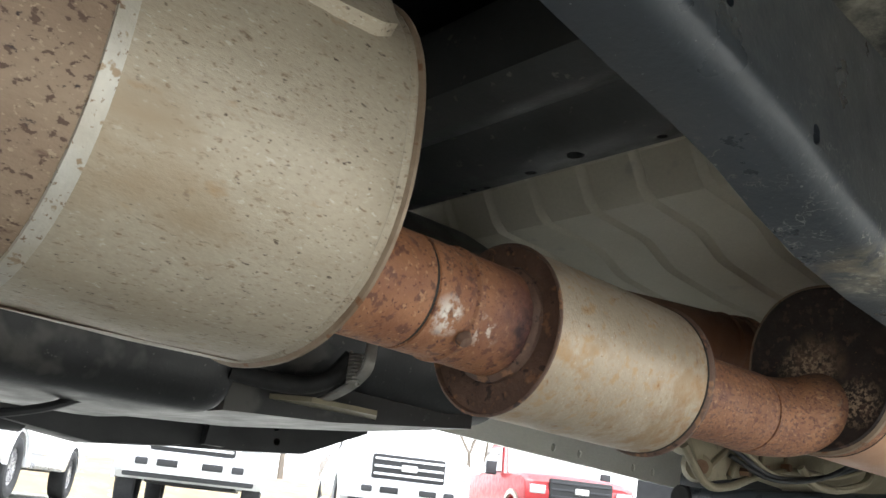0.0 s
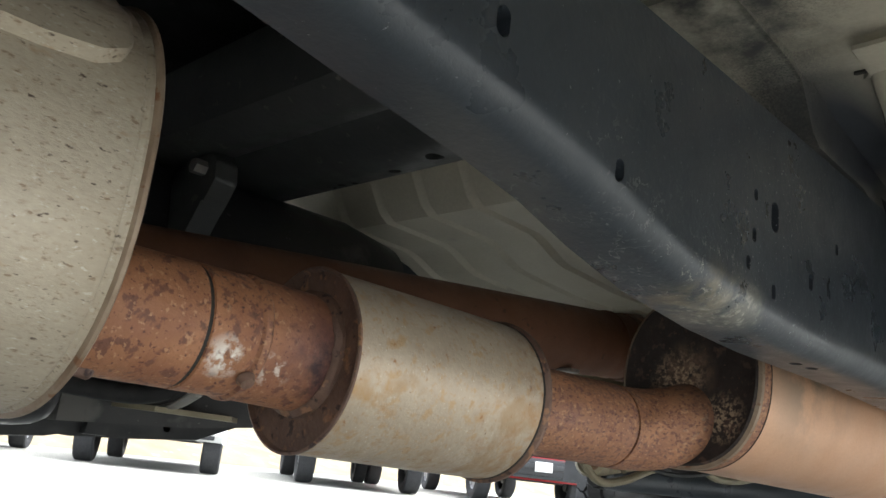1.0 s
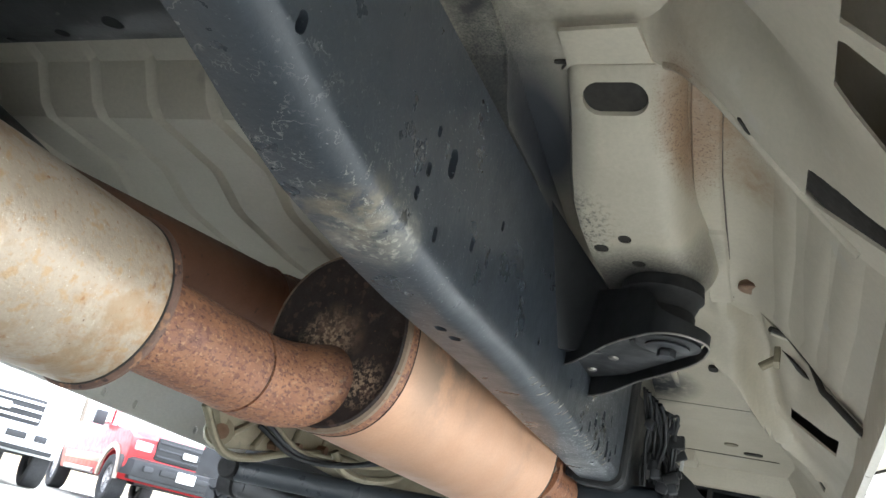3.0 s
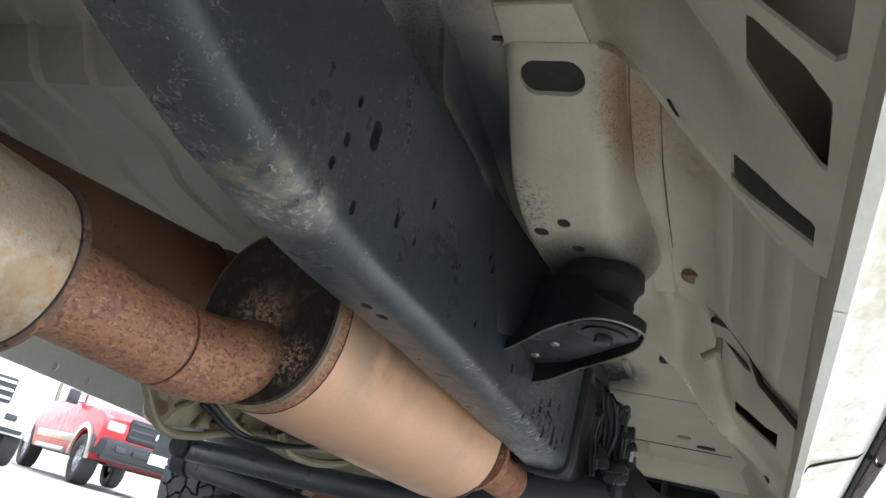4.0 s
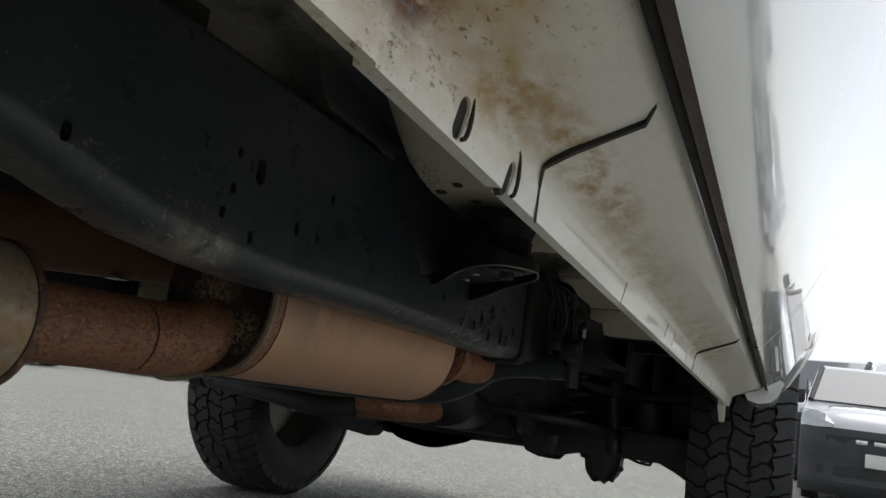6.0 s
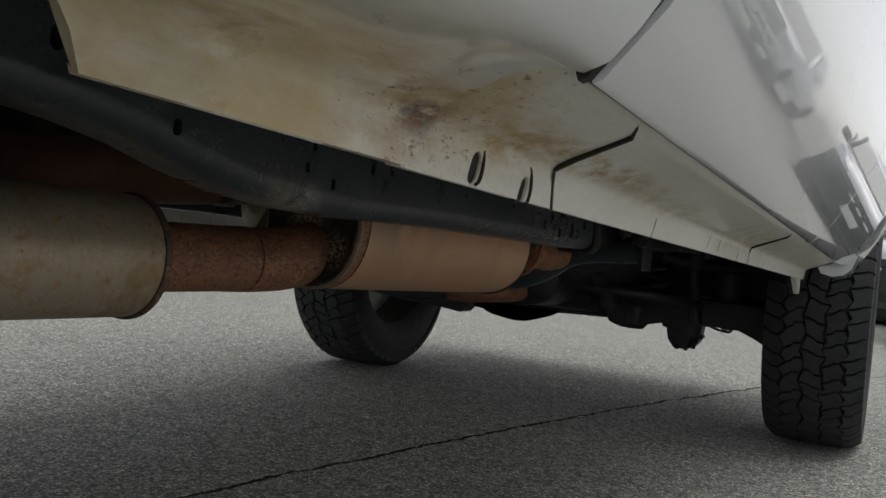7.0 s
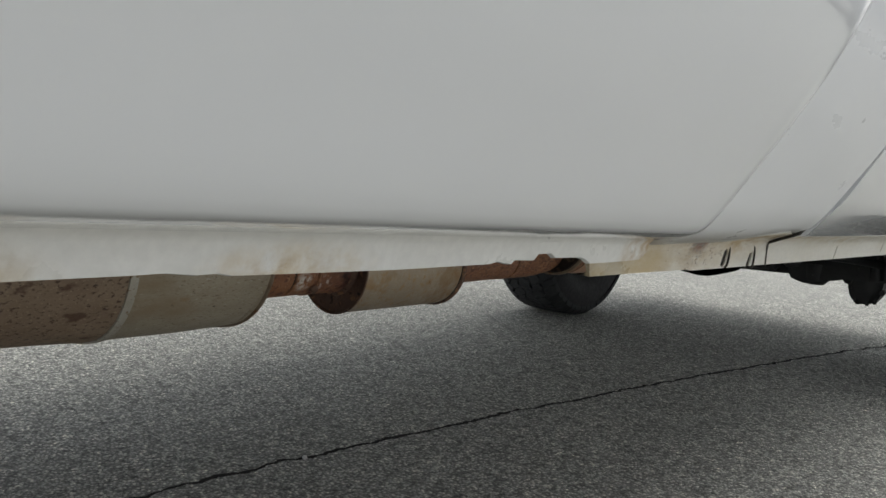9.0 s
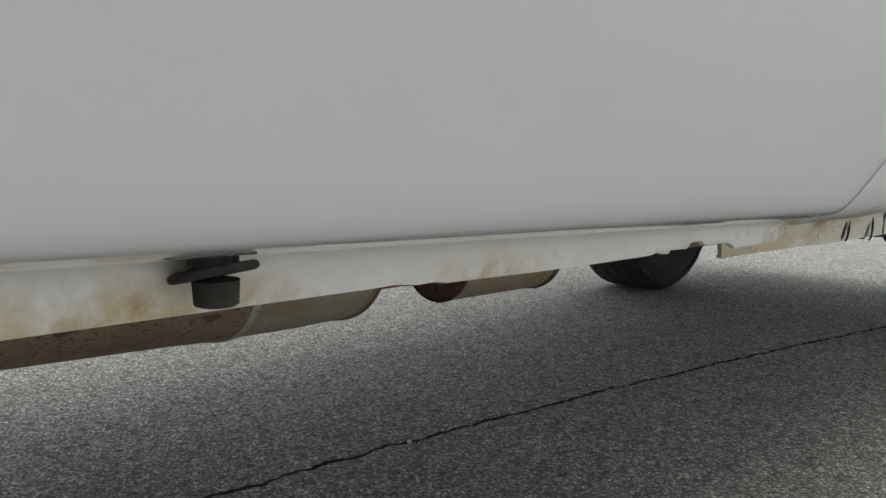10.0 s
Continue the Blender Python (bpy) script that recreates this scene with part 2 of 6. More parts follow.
SILL_STAINS = [((0.79, -0.06, 0.605), 0.20, (0.66, 0.565, 0.39), 18, 0.40, 0.35), ((0.80, -0.055, 0.599), 0.085, (0.38, 0.25, 0.095), 40, 0.38, 0.3), ((0.79, -0.125, 0.598), 0.045, (0.36, 0.24, 0.09), 60, 0.42, 0.2), ((0.78, -0.16, 0.585), 0.03, (0.30, 0.26, 0.17), 80, 0.40, 0.25), ((0.772, -0.17, 0.572), 0.022, (0.30, 0.17, 0.07), 90, 0.38, 0.2), ((0.80, 0.02, 0.602), 0.06, (0.44, 0.31, 0.13), 44, 0.36, 0.35), ((0.782, -0.15, 0.585), 0.09, (0.48, 0.37, 0.19), 34, 0.44, 0.3),
               ((0.790, 0.03, 0.597), 0.036, (0.48, 0.345, 0.15), 60, 0.33, 0.35, 0.3), ((0.789, 0.03, 0.596), 0.02, (0.40, 0.26, 0.10), 110, 0.44, 0.2, 0.3), ((0.792, 0.05, 0.593), 0.03, (0.45, 0.34, 0.16), 70, 0.36, 0.35, 0.1), ((0.80, 0.022, 0.595), 0.022, (0.38, 0.235, 0.08), 90, 0.42, 0.2, 0.1), ((0.797, 0.1, 0.575), 0.04, (0.42, 0.31, 0.14), 60, 0.38, 0.35, 0.1),
               ((0.789, 0.0, 0.596), 0.036, (0.34, 0.22, 0.09), 90, 0.40, 0.25, 0.7), ((0.784, 0.003, 0.592), 0.015, (0.19, 0.075, 0.03), 110, 0.44, 0.08, 0.6), ((0.786, 0.0, 0.593), 0.010, (0.11, 0.042, 0.02), 150, 0.46, 0.08, 0.6), ((0.780, 0.002, 0.587), 0.016, (0.20, 0.185, 0.165), 260, 0.53, 0.06, 0.8), ((0.797, -0.021, 0.6015), 0.008, (0.14, 0.055, 0.025), 130, 0.44, 0.1, 0.7),
               ((0.79, 0.0, 0.6), 0.12, (0.22, 0.135, 0.06), 230, 0.60, 0.06), ((0.777, 0.01, 0.577), 0.04, (0.14, 0.11, 0.085), 300, 0.60, 0.06), ((0.777, -0.14, 0.585), 0.05, (0.40, 0.37, 0.30), 26, 0.36, 0.4), ((0.785, -0.09, 0.585), 0.05, (0.50, 0.37, 0.17), 30, 0.34, 0.4),
               ((0.80, -0.165, 0.597), 0.045, (0.40, 0.30, 0.15), 40, 0.36, 0.35), ((0.83, -0.185, 0.603), 0.035, (0.44, 0.34, 0.2), 50, 0.40, 0.3), ((0.776, 0.05, 0.571), 0.10, (0.24, 0.16, 0.08), 260, 0.62, 0.06), ((0.79, 0.1, 0.59), 0.05, (0.25, 0.15, 0.06), 200, 0.60, 0.06, 0.1)]
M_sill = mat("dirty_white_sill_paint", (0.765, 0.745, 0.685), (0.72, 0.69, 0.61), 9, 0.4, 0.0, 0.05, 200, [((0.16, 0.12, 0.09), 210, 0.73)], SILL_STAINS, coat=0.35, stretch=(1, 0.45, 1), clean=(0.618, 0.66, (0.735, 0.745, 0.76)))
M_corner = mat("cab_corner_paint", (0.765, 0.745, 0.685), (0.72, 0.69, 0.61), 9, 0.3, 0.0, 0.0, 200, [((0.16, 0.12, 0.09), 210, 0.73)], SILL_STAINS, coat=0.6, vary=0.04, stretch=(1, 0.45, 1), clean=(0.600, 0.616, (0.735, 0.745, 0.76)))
M_hem = mat("brown_door_hem", (0.085, 0.06, 0.055), (0.13, 0.1, 0.09), 20, 0.6, 0.0, 0.1, 160, [((0.3, 0.26, 0.22), 70, 0.66)])
M_lip = mat("stained_bed_lip_paint", (0.76, 0.755, 0.73), (0.72, 0.71, 0.68), 9, 0.35, 0.0, 0.0, 200, [((0.55, 0.45, 0.28), 12, 0.66)],
            [((0.84, -0.153, 0.602), 0.017, (0.50, 0.36, 0.16), 60, 0.34, 0.3, 0.3), ((0.84, -0.153, 0.602), 0.012, (0.36, 0.24, 0.10), 90, 0.42, 0.2, 0.3), ((0.835, -0.215, 0.6), 0.034, (0.40, 0.25, 0.085), 50, 0.40, 0.25), ((0.835, -0.2, 0.606), 0.022, (0.48, 0.36, 0.17), 50, 0.36, 0.3, 0.3), ((0.835, -0.195, 0.608), 0.014, (0.34, 0.23, 0.10), 70, 0.42, 0.25, 0.3)], coat=0.5)
# near-black for joints and rubber, and for painted shade inside holes and windows
M_seam = mat("near_black_gap_shade_rubber", (0.02, 0.018, 0.015), (0.03, 0.026, 0.02), 30, 0.8)
M_steel = mat("worn_steel", (0.35, 0.34, 0.32), (0.28, 0.26, 0.23), 30, 0.45, 0.7, 0.15)
M_bolt = mat("rusty_bolt_steel", (0.25, 0.16, 0.1), (0.18, 0.1, 0.06), 60, 0.6, 0.4, 0.2)
M_chrome = mat("chrome", (0.7, 0.7, 0.7), (0.62, 0.62, 0.62), 10, 0.12, 1.0, 0.0)
M_glass = mat("dark_window_glass", (0.03, 0.035, 0.04), (0.04, 0.045, 0.05), 3, 0.06, 0.0, 0.0, coat=1.0)
M_lens = mat("clear_lamp_lens", (0.5, 0.52, 0.54), (0.4, 0.42, 0.44), 12, 0.1, 0.3, 0.0, coat=1.0)
M_red = mat("red_car_paint", (0.42, 0.014, 0.018), (0.39, 0.012, 0.016), 3, 0.45, 0.0, 0.0, coat=0.25)
M_tan = mat("tan_lower_paint", (0.36, 0.31, 0.25), (0.32, 0.28, 0.22), 4, 0.4, 0.1, 0.0, coat=0.6)
M_greyp = mat("grey_bumper_plastic", (0.03, 0.032, 0.036), (0.024, 0.025, 0.028), 8, 0.5, 0.0, 0.05)
M_silver = mat("silver_alloy", (0.55, 0.55, 0.56), (0.48, 0.48, 0.49), 12, 0.3, 0.8, 0.0)
M_plate = mat("number_plate", (0.72, 0.72, 0.7), (0.66, 0.66, 0.64), 20, 0.4)


def asphalt():
    """Worn pale asphalt: stone chips in a grey binder, with broad tonal drift."""
    m = bpy.data.materials.new("worn_asphalt")
    m.use_nodes = True
    t = m.node_tree
    b = t.nodes["Principled BSDF"]
    co = t.nodes.new("ShaderNodeTexCoord")

    def node(kind, links=(), **values):
        n = t.nodes.new(kind)
        for key, v in values.items():
            n.inputs[key].default_value = v
        for key, v in links:
            t.links.new(v, n.inputs[key])
        return n

    def ramp(src, stops):
        r = node("ShaderNodeValToRGB", (("Fac", src),))
        r.color_ramp.elements[0].position, r.color_ramp.elements[0].color = stops[0][0], (*stops[0][1], 1)
        r.color_ramp.elements[1].position, r.color_ramp.elements[1].color = stops[-1][0], (*stops[-1][1], 1)
        for p, c in stops[1:-1]:
            r.color_ramp.elements.new(p).color = (*c, 1)
        return r.outputs[0]

    def mix(how, fac, a, c):
        x = t.nodes.new("ShaderNodeMix")
        x.data_type, x.blend_type = "RGBA", how
        x.inputs[0].default_value = fac
        t.links.new(a, x.inputs[6])
        t.links.new(c, x.inputs[7])
        return x.outputs[2]

    drift = node("ShaderNodeTexNoise", (("Vector", co.outputs["Object"]),), Scale=0.7, Detail=6.0, Roughness=0.6).outputs["Fac"]
    chips = node("ShaderNodeTexVoronoi", (("Vector", co.outputs["Object"]),), Scale=165.0, Randomness=1.0)
    large = node("ShaderNodeTexVoronoi", (("Vector", co.outputs["Object"]),), Scale=70.0, Randomness=1.0)
    dust = node("ShaderNodeTexNoise", (("Vector", co.outputs["Object"]),), Scale=320.0, Detail=3.0, Roughness=0.7).outputs["Fac"]
    wear = node("ShaderNodeTexNoise", (("Vector", co.outputs["Object"]),), Scale=14.0, Detail=5.0, Roughness=0.7).outputs["Fac"]
    base = ramp(drift, ((0.3, (0.50, 0.502, 0.458)), (0.7, (0.59, 0.588, 0.536))))
    split = node("ShaderNodeSeparateColor", (("Color", chips.outputs["Color"]),)).outputs[0]
    tone = ramp(split, ((0.0, (0.42, 0.42, 0.41)), (0.35, (0.76, 0.76, 0.75)), (0.7, (1.02, 1.02, 1.01)), (0.88, (1.4, 1.39, 1.33)), (1.0, (1.8, 1.77, 1.69))))
    col = mix("MULTIPLY", 1.0, base, tone)
    split2 = node("ShaderNodeSeparateColor", (("Color", large.outputs["Color"]),)).outputs[1]
    col = mix("MULTIPLY", 1.0, col, ramp(split2, ((0.0, (0.6, 0.6, 0.6)), (0.25, (1, 1, 1)), (0.9, (1, 1, 1)), (1.0, (1.35, 1.33, 1.3)))))
    gap = ramp(chips.outputs["Distance"], ((0.25, (1, 1, 1)), (0.62, (0.36, 0.36, 0.36))))
    col = mix("MULTIPLY", 0.9, col, gap)
    col = mix("MULTIPLY", 1.0, col, ramp(wear, ((0.3, (0.86, 0.86, 0.86)), (0.7, (1.12, 1.12, 1.11)))))
    col = mix("MULTIPLY", 0.45, col, ramp(dust, ((0.3, (0.6, 0.6, 0.6)), (0.7, (1.3, 1.3, 1.3)))))
    t.links.new(col, b.inputs["Base Color"])
    b.inputs["Roughness"].default_value = 0.88
    bp = node("ShaderNodeBump", (("Height", gap),), Strength=0.9, Distance=0.004)
    t.links.new(bp.outputs[0], b.inputs["Normal"])
    return m


M_ground = asphalt()
M_dirt = mat("dark_crack_dirt", (0.022, 0.02, 0.018), (0.035, 0.032, 0.028), 60, 0.95)
M_chip = mat("pale_stone", (0.7, 0.69, 0.66), (0.6, 0.59, 0.56), 60, 0.8)
M_grass = mat("dry_pale_grass", (0.28, 0.225, 0.135), (0.21, 0.165, 0.09), 0.8, 0.9, 0.0, 0.5, 14, [((0.36, 0.31, 0.22), 3, 0.6)])
M_bark = mat("pale_bare_bark", (0.22, 0.19, 0.16), (0.16, 0.14, 0.12), 4, 0.9)


# ---------------------------------------------------------------- mesh helpers
def part(name, bm, material, parent=None, label="", angle=35):
    me = bpy.data.meshes.new(name)
    bmesh.ops.recalc_face_normals(bm, faces=bm.faces)
    bm.to_mesh(me)
    bm.free()
    me.materials.append(material)
    me.shade_smooth()
    me.set_sharp_from_angle(angle=radians(angle))
    ob = new(name, me)
    ob.parent = parent
    if label:
        ob["label"] = label
    return ob


def empty(name, m=None):
    ob = new(name)
    if m is not None:
        ob.matrix_world = m
    return ob


def box(cx, cy, cz, sx, sy, sz, bevel=0.0, m=None, into=None):
    bm = into or bmesh.new()
    made = bmesh.ops.create_cube(bm, size=1)["verts"]
    for v in made:
        v.co = Vector((v.co.x * sx, v.co.y * sy, v.co.z * sz))
        v.co = (m @ v.co if m else v.co) + Vector((cx, cy, cz))
    if bevel:
        edges = list({e for v in made for e in v.link_edges})
        bmesh.ops.bevel(bm, geom=edges, offset=bevel, segments=2, profile=0.6, affect="EDGES")
    return bm


def loft(loops, closed=True, caps=True, into=None):
    """Skins rings of points, all of one length."""
    bm = into or bmesh.new()
    rings = [[bm.verts.new(p) for p in loop] for loop in loops]
    n = len(rings[0])
    for a, c in zip(rings, rings[1:]):
        for k in range(n if closed else n - 1):
            bm.faces.new((a[k], a[(k + 1) % n], c[(k + 1) % n], c[k]))
    if caps and closed:
        bm.faces.new(rings[0])
        bm.faces.new(rings[-1][::-1])
    return bm


def ring(c, r, r2=None, n=40, power=2.0, along=(0, 1, 0)):
    """A closed oval of half-width r and half-height r2 round c, across the given direction."""
    r2 = r if r2 is None else r2
    d = Vector(along).normalized()
    u = Vector((0, 0, 1)).cross(d)
    u = u.normalized() if u.length > 1e-4 else Vector((1, 0, 0))
    w = d.cross(u)
    out = []
    for k in range(n):
        a = 2 * math.pi * k / n
        ca, sa = math.cos(a), math.sin(a)
        ca, sa = math.copysign(abs(ca) ** (2 / power), ca), math.copysign(abs(sa) ** (2 / power), sa)
        out.append(Vector(c) + u * (r * ca) + w * (r2 * sa))
    return out


def tube(path, radii, n=32, caps=True, into=None, power=2.0, ratio=1.0):
    pts = [Vector(p) for p in path]
    radii = radii if isinstance(radii, (list, tuple)) else [radii] * len(pts)
    loops = []
    for k, p in enumerate(pts):
        d = pts[min(k + 1, len(pts) - 1)] - pts[max(k - 1, 0)]
        loops.append(ring(p, radii[k], radii[k] * ratio, n, power, d))
    for a, c in zip(loops, loops[1:]):
        best = min(range(n), key=lambda s: (c[s] - a[0]).length)
        c[:] = c[best:] + c[:best]
    return loft(loops, True, caps, into)


def bend(points, steps=6):
    """A smooth line through the points."""
    p = [Vector(q) for q in points]
    p = [2 * p[0] - p[1], *p, 2 * p[-1] - p[-2]]
    out = []
    for k in range(1, len(p) - 2):
        for s in range(steps):
            t = s / steps
            a, c, d, e = p[k - 1 : k + 3]
            out.append(0.5 * (2 * c + (d - a) * t + (2 * a - 5 * c + 4 * d - e) * t * t + (3 * c - a - 3 * d + e) * t ** 3))
    return [*out, p[-2]]


def prism(poly, lo, hi, axis="y", bevel=0.0, into=None):
    """A flat outline pushed along an axis. axis y: (x, z) points; x: (y, z); z: (x, y)."""
    place = {"y": lambda a, c, h: (a, h, c), "x": lambda a, c, h: (h, a, c), "z": lambda a, c, h: (a, c, h)}[axis]
    bm = into or bmesh.new()
    a = [bm.verts.new(place(*p, lo)) for p in poly]
    c = [bm.verts.new(place(*p, hi)) for p in poly]
    n = len(poly)
    bm.faces.new(a)
    bm.faces.new(c[::-1])
    for k in range(n):
        bm.faces.new((a[k], a[(k + 1) % n], c[(k + 1) % n], c[k]))
    if bevel:
        bmesh.ops.bevel(bm, geom=list({e for v in a + c for e in v.link_edges}), offset=bevel, segments=2, profile=0.6, affect="EDGES")
    return bm


def plate(outline, holes, put, thick):
    """A sheet with openings; put maps its flat points into space."""
    bm = bmesh.new()
    edges = []
    for loop in (outline, *holes):
        vs = [bm.verts.new((a, c, 0)) for a, c in loop]
        edges += [bm.edges.new((vs[k], vs[(k + 1) % len(vs)])) for k in range(len(vs))]
    bmesh.ops.triangle_fill(bm, edges=edges, use_beauty=True, use_dissolve=False)
    for v in bm.verts:
        v.co = Vector(put(v.co.x, v.co.y))
    bmesh.ops.recalc_face_normals(bm, faces=bm.faces)
    bmesh.ops.solidify(bm, geom=list(bm.faces), thickness=thick)
    return bm


def sheet(line, ys, thick, rake=0.0, into=None):
    """A pressed sheet: an (x, z) line carried along y, with thickness towards its left side."""
    p = [Vector((a, 0, c)) for a, c in line]
    back_line = []
    for k, q in enumerate(p):
        d = (p[min(k + 1, len(p) - 1)] - p[max(k - 1, 0)]).normalized()
        back_line.append(q + Vector((-d.z, 0, d.x)) * thick)
    loop = p + back_line[::-1]
    return loft([[q + Vector((0, y, rake * y)) for q in loop] for y in ys], True, True, into)


def cut(ob, bm):
    """Cuts the closed pieces of bm out of a mesh object."""
    me = bpy.data.meshes.new("cutter")
    bmesh.ops.recalc_face_normals(bm, faces=bm.faces)
    bm.to_mesh(me)
    bm.free()
    tool = new("cutter", me)
    mod = ob.modifiers.new("cut", "BOOLEAN")
    mod.object, mod.operation, mod.solver = tool, "DIFFERENCE", "EXACT"
    done = bpy.data.meshes.new_from_object(ob.evaluated_get(bpy.context.evaluated_depsgraph_get()))
    ob.modifiers.clear()
    ob.data = done
    done.set_sharp_from_angle(angle=radians(35))
    bpy.data.objects.remove(tool)
    return ob


def smooth(x, a, c):
    q = min(1.0, max(0.0, (x - a) / (c - a)))
    return q * q * (3 - 2 * q)


def slot(cx, cz, w, h, n=20):
    """An upright or lying rounded slot as a flat outline."""
    r = min(w, h) / 2
    out = []
    for k in range(n):
        a = 2 * math.pi * (k + 0.5) / n
        x, z = math.cos(a), math.sin(a)
        out.append((cx + math.copysign(w / 2 - r, x) + r * x, cz + math.copysign(h / 2 - r, z) + r * z))
    return out


# ---------------------------------------------------------------- ground
RAKE = -0.028


def crack_x(y):
    return -0.288 + 0.118 * y + 0.0265 * y * y + 0.014 * noise.noise((y * 4, 0, 3)) + 0.013 * noise.noise((y * 13, 5, 1)) + 0.009 * noise.noise((y * 45, 3, 1)) if y < 8 else 2.35 + 0.3 * (y - 8)


def build_ground():
    ys = [-400, -60, -20, -6, *np.arange(-3, 8, 0.011), 8.2, 9, 10, 11, 11.6, 14, 24, 60, 160, 700]
    rows = []
    for y in ys:
        inside = -3 <= y <= 8
        w = 0.0026 + max(0.0, 0.0035 + 0.005 * noise.noise((y * 9, 7, 2)) + 0.004 * noise.noise((y * 40, 2, 9))) if inside else 0.001
        c = crack_x(y) if inside else (crack_x(-3) if y < 0 else crack_x(7.99) + 0.3 * (y - 8))
        a, e = (0.008 * noise.noise((y * 70, s, 4)) if inside else 0 for s in (1, 8))
        hi = max(3.0, c + 40)
        s = min(max((y - 4) / 7.5, 0), 1)
        f = -0.38 * s * s * (3 - 2 * s)
        rows.append([(-700, y, 0), (min(-4.0, c - 3.5), y, 0), (c - 1.2, y, f), (c - w + a * 0.5, y, f), (c, y, f - 0.025 if inside else f), (c + w + e * 0.5, y, f), (c + 1.2, y, f), (hi + 1, y, f), (700 + abs(c), y, f)])
    bm = loft(rows, False, False)
    for k, f in enumerate(bm.faces):
        f.material_index = 1 if k % 8 in (3, 4) else 0
    g = part("ground", bm, M_ground)
    g.data.materials.append(M_dirt)
    return tagged(g, "pale worn asphalt car park with a long thin crack", "ground", kind="structure")


build_ground()
tagged(part("stone_chip", loft([[(-0.219 + x * s, 0.471 + y * s, z) for x, y in ((-0.005, -0.003), (0.004, -0.006), (0.007, 0.002), (0, 0.006))] for s, z in ((0.8, 0), (1, 0.003), (0.5, 0.008))]), M_chip), "small white stone chip lying in the crack", "stone")

# ---------------------------------------------------------------- the truck
truck = empty("pickup_truck")
tagged(truck, "white pickup truck with a rusty exhaust and black frame", "pickup truck")

# exhaust: muffler
MUF = (0.125, 0.548)


def muffler_ring(y, grow=0.0):
    return ring((MUF[0], y, MUF[1]), 0.142 + grow, 0.137 + grow, 64, 2.35)


muffler = part("muffler", loft([muffler_ring(y, g) for y, g in ((-0.225, 0), (-0.2, 0), (-0.12, 0.002), (-0.07, 0.0015), (-0.05, 0.0012), (-0.047, -0.0005), (-0.044, 0.0014), (-0.041, 0.0012))]), M_muffler, truck,
               "mottled grey aluminized muffler shell")
part("rear_shell", loft([ring((MUF[0], y, MUF[1] + d), 0.142 + g, 0.137 - d + g, 64, 2.35) for y, g, d in ((-0.83, -0.02, 0.012), (-0.82, 0, 0.012), (-0.6, 0.001, 0.010), (-0.3, 0.001, 0.003), (-0.228, 0.0, 0.0))]), M_muffler_rust, muffler, "brown rusted rear shell")
part("seam_band", loft([muffler_ring(y, g) for y, g in ((-0.234, 0.0), (-0.2335, 0.0018), (-0.2235, 0.0018), (-0.223, 0.0))]), M_band, muffler, "bright seam band")
part("front_rim", loft([muffler_ring(y, g) for y, g in ((-0.0425, 0), (-0.042, 0.002), (-0.0405, 0.004), (-0.038, 0.004), (-0.0365, 0.002), (-0.039, -0.002), (-0.04, -0.012), (-0.035, -0.02), (-0.03, -0.05), (-0.026, -0.1))]), M_rim, muffler, "rolled front rim")
seam = bmesh.new()
loft([[(0.06, y, 0.419), (0.105, y, 0.411), (0.118, y, 0.409), (0.105, y, 0.415), (0.06, y, 0.424)] for y in (-0.24, -0.2, -0.05)], True, True, seam)
part("bottom_seam", seam, M_rim, muffler, "folded bottom seam")
PATCH = [(0.20, 0.0), (0.23, 0.009), (0.40, 0.010), (0.8, 0.007), (1.2, 0.006), (1.5, 0.005), (1.5, -0.003), (0.8, -0.003), (0.31, -0.003)]


def shoulder(a, y, o):
    """A point over the muffler's skin at a height angle."""
    a = min(a, 1.55)
    ca, sa = math.cos(a) ** (2 / 2.35), math.sin(a) ** (2 / 2.35)
    return (MUF[0] + (0.143 + o) * ca, y, MUF[1] + (0.138 + o) * sa)


part("patch_plate", loft([[shoulder(a + da + 0.10, y, o * k) for a, o in PATCH] for y, da, k in ((-0.5, 0, 1), (-0.11, 0, 1), (-0.078, 0.03, 1), (-0.064, 0.09, 0.9), (-0.058, 0.18, 0.5), (-0.056, 0.22, 0.1))]), M_muffler, muffler, "welded patch plate on the shoulder")
pin = tube([(0.16, -0.03, 0.447), (0.16, -0.002, 0.443), (0.16, 0.0, 0.443)], [0.006, 0.006, 0.004], 16)
part("hanger_pin", pin, M_cap, muffler, "stubby rusty hanger pin")

# exhaust: pipe between muffler and resonator
PX, PZ = 0.148, 0.487
front_pipe = part("inlet_pipe", tube([(PX, -0.03, PZ), (PX, 0.0575, PZ), (PX, 0.0592, PZ)], [0.0465, 0.0465, 0.044], 48), M_pipe, truck, "orange rusted slip-joint pipe")
part("joint_gap", tube([(PX, 0.0578, PZ), (PX, 0.0612, PZ)], [0.0452, 0.0452], 48), M_seam, front_pipe)
sleeve = part("sleeve", tube([(PX, 0.0605, PZ), (PX, 0.062, PZ), (PX, 0.098, PZ), (PX, 0.106, PZ), (PX, 0.116, PZ), (PX + 0.002, 0.19, PZ - 0.002)], [0.044, 0.0468, 0.0468, 0.0455, 0.0475, 0.0475], 48), M_pipe, front_pipe)
part("weld_bead", tube([(PX, 0.1, PZ), (PX, 0.103, PZ), (PX, 0.108, PZ), (PX, 0.111, PZ)], [0.0455, 0.0488, 0.0488, 0.046], 48), M_pipe_pit, front_pipe, "rough weld bead")
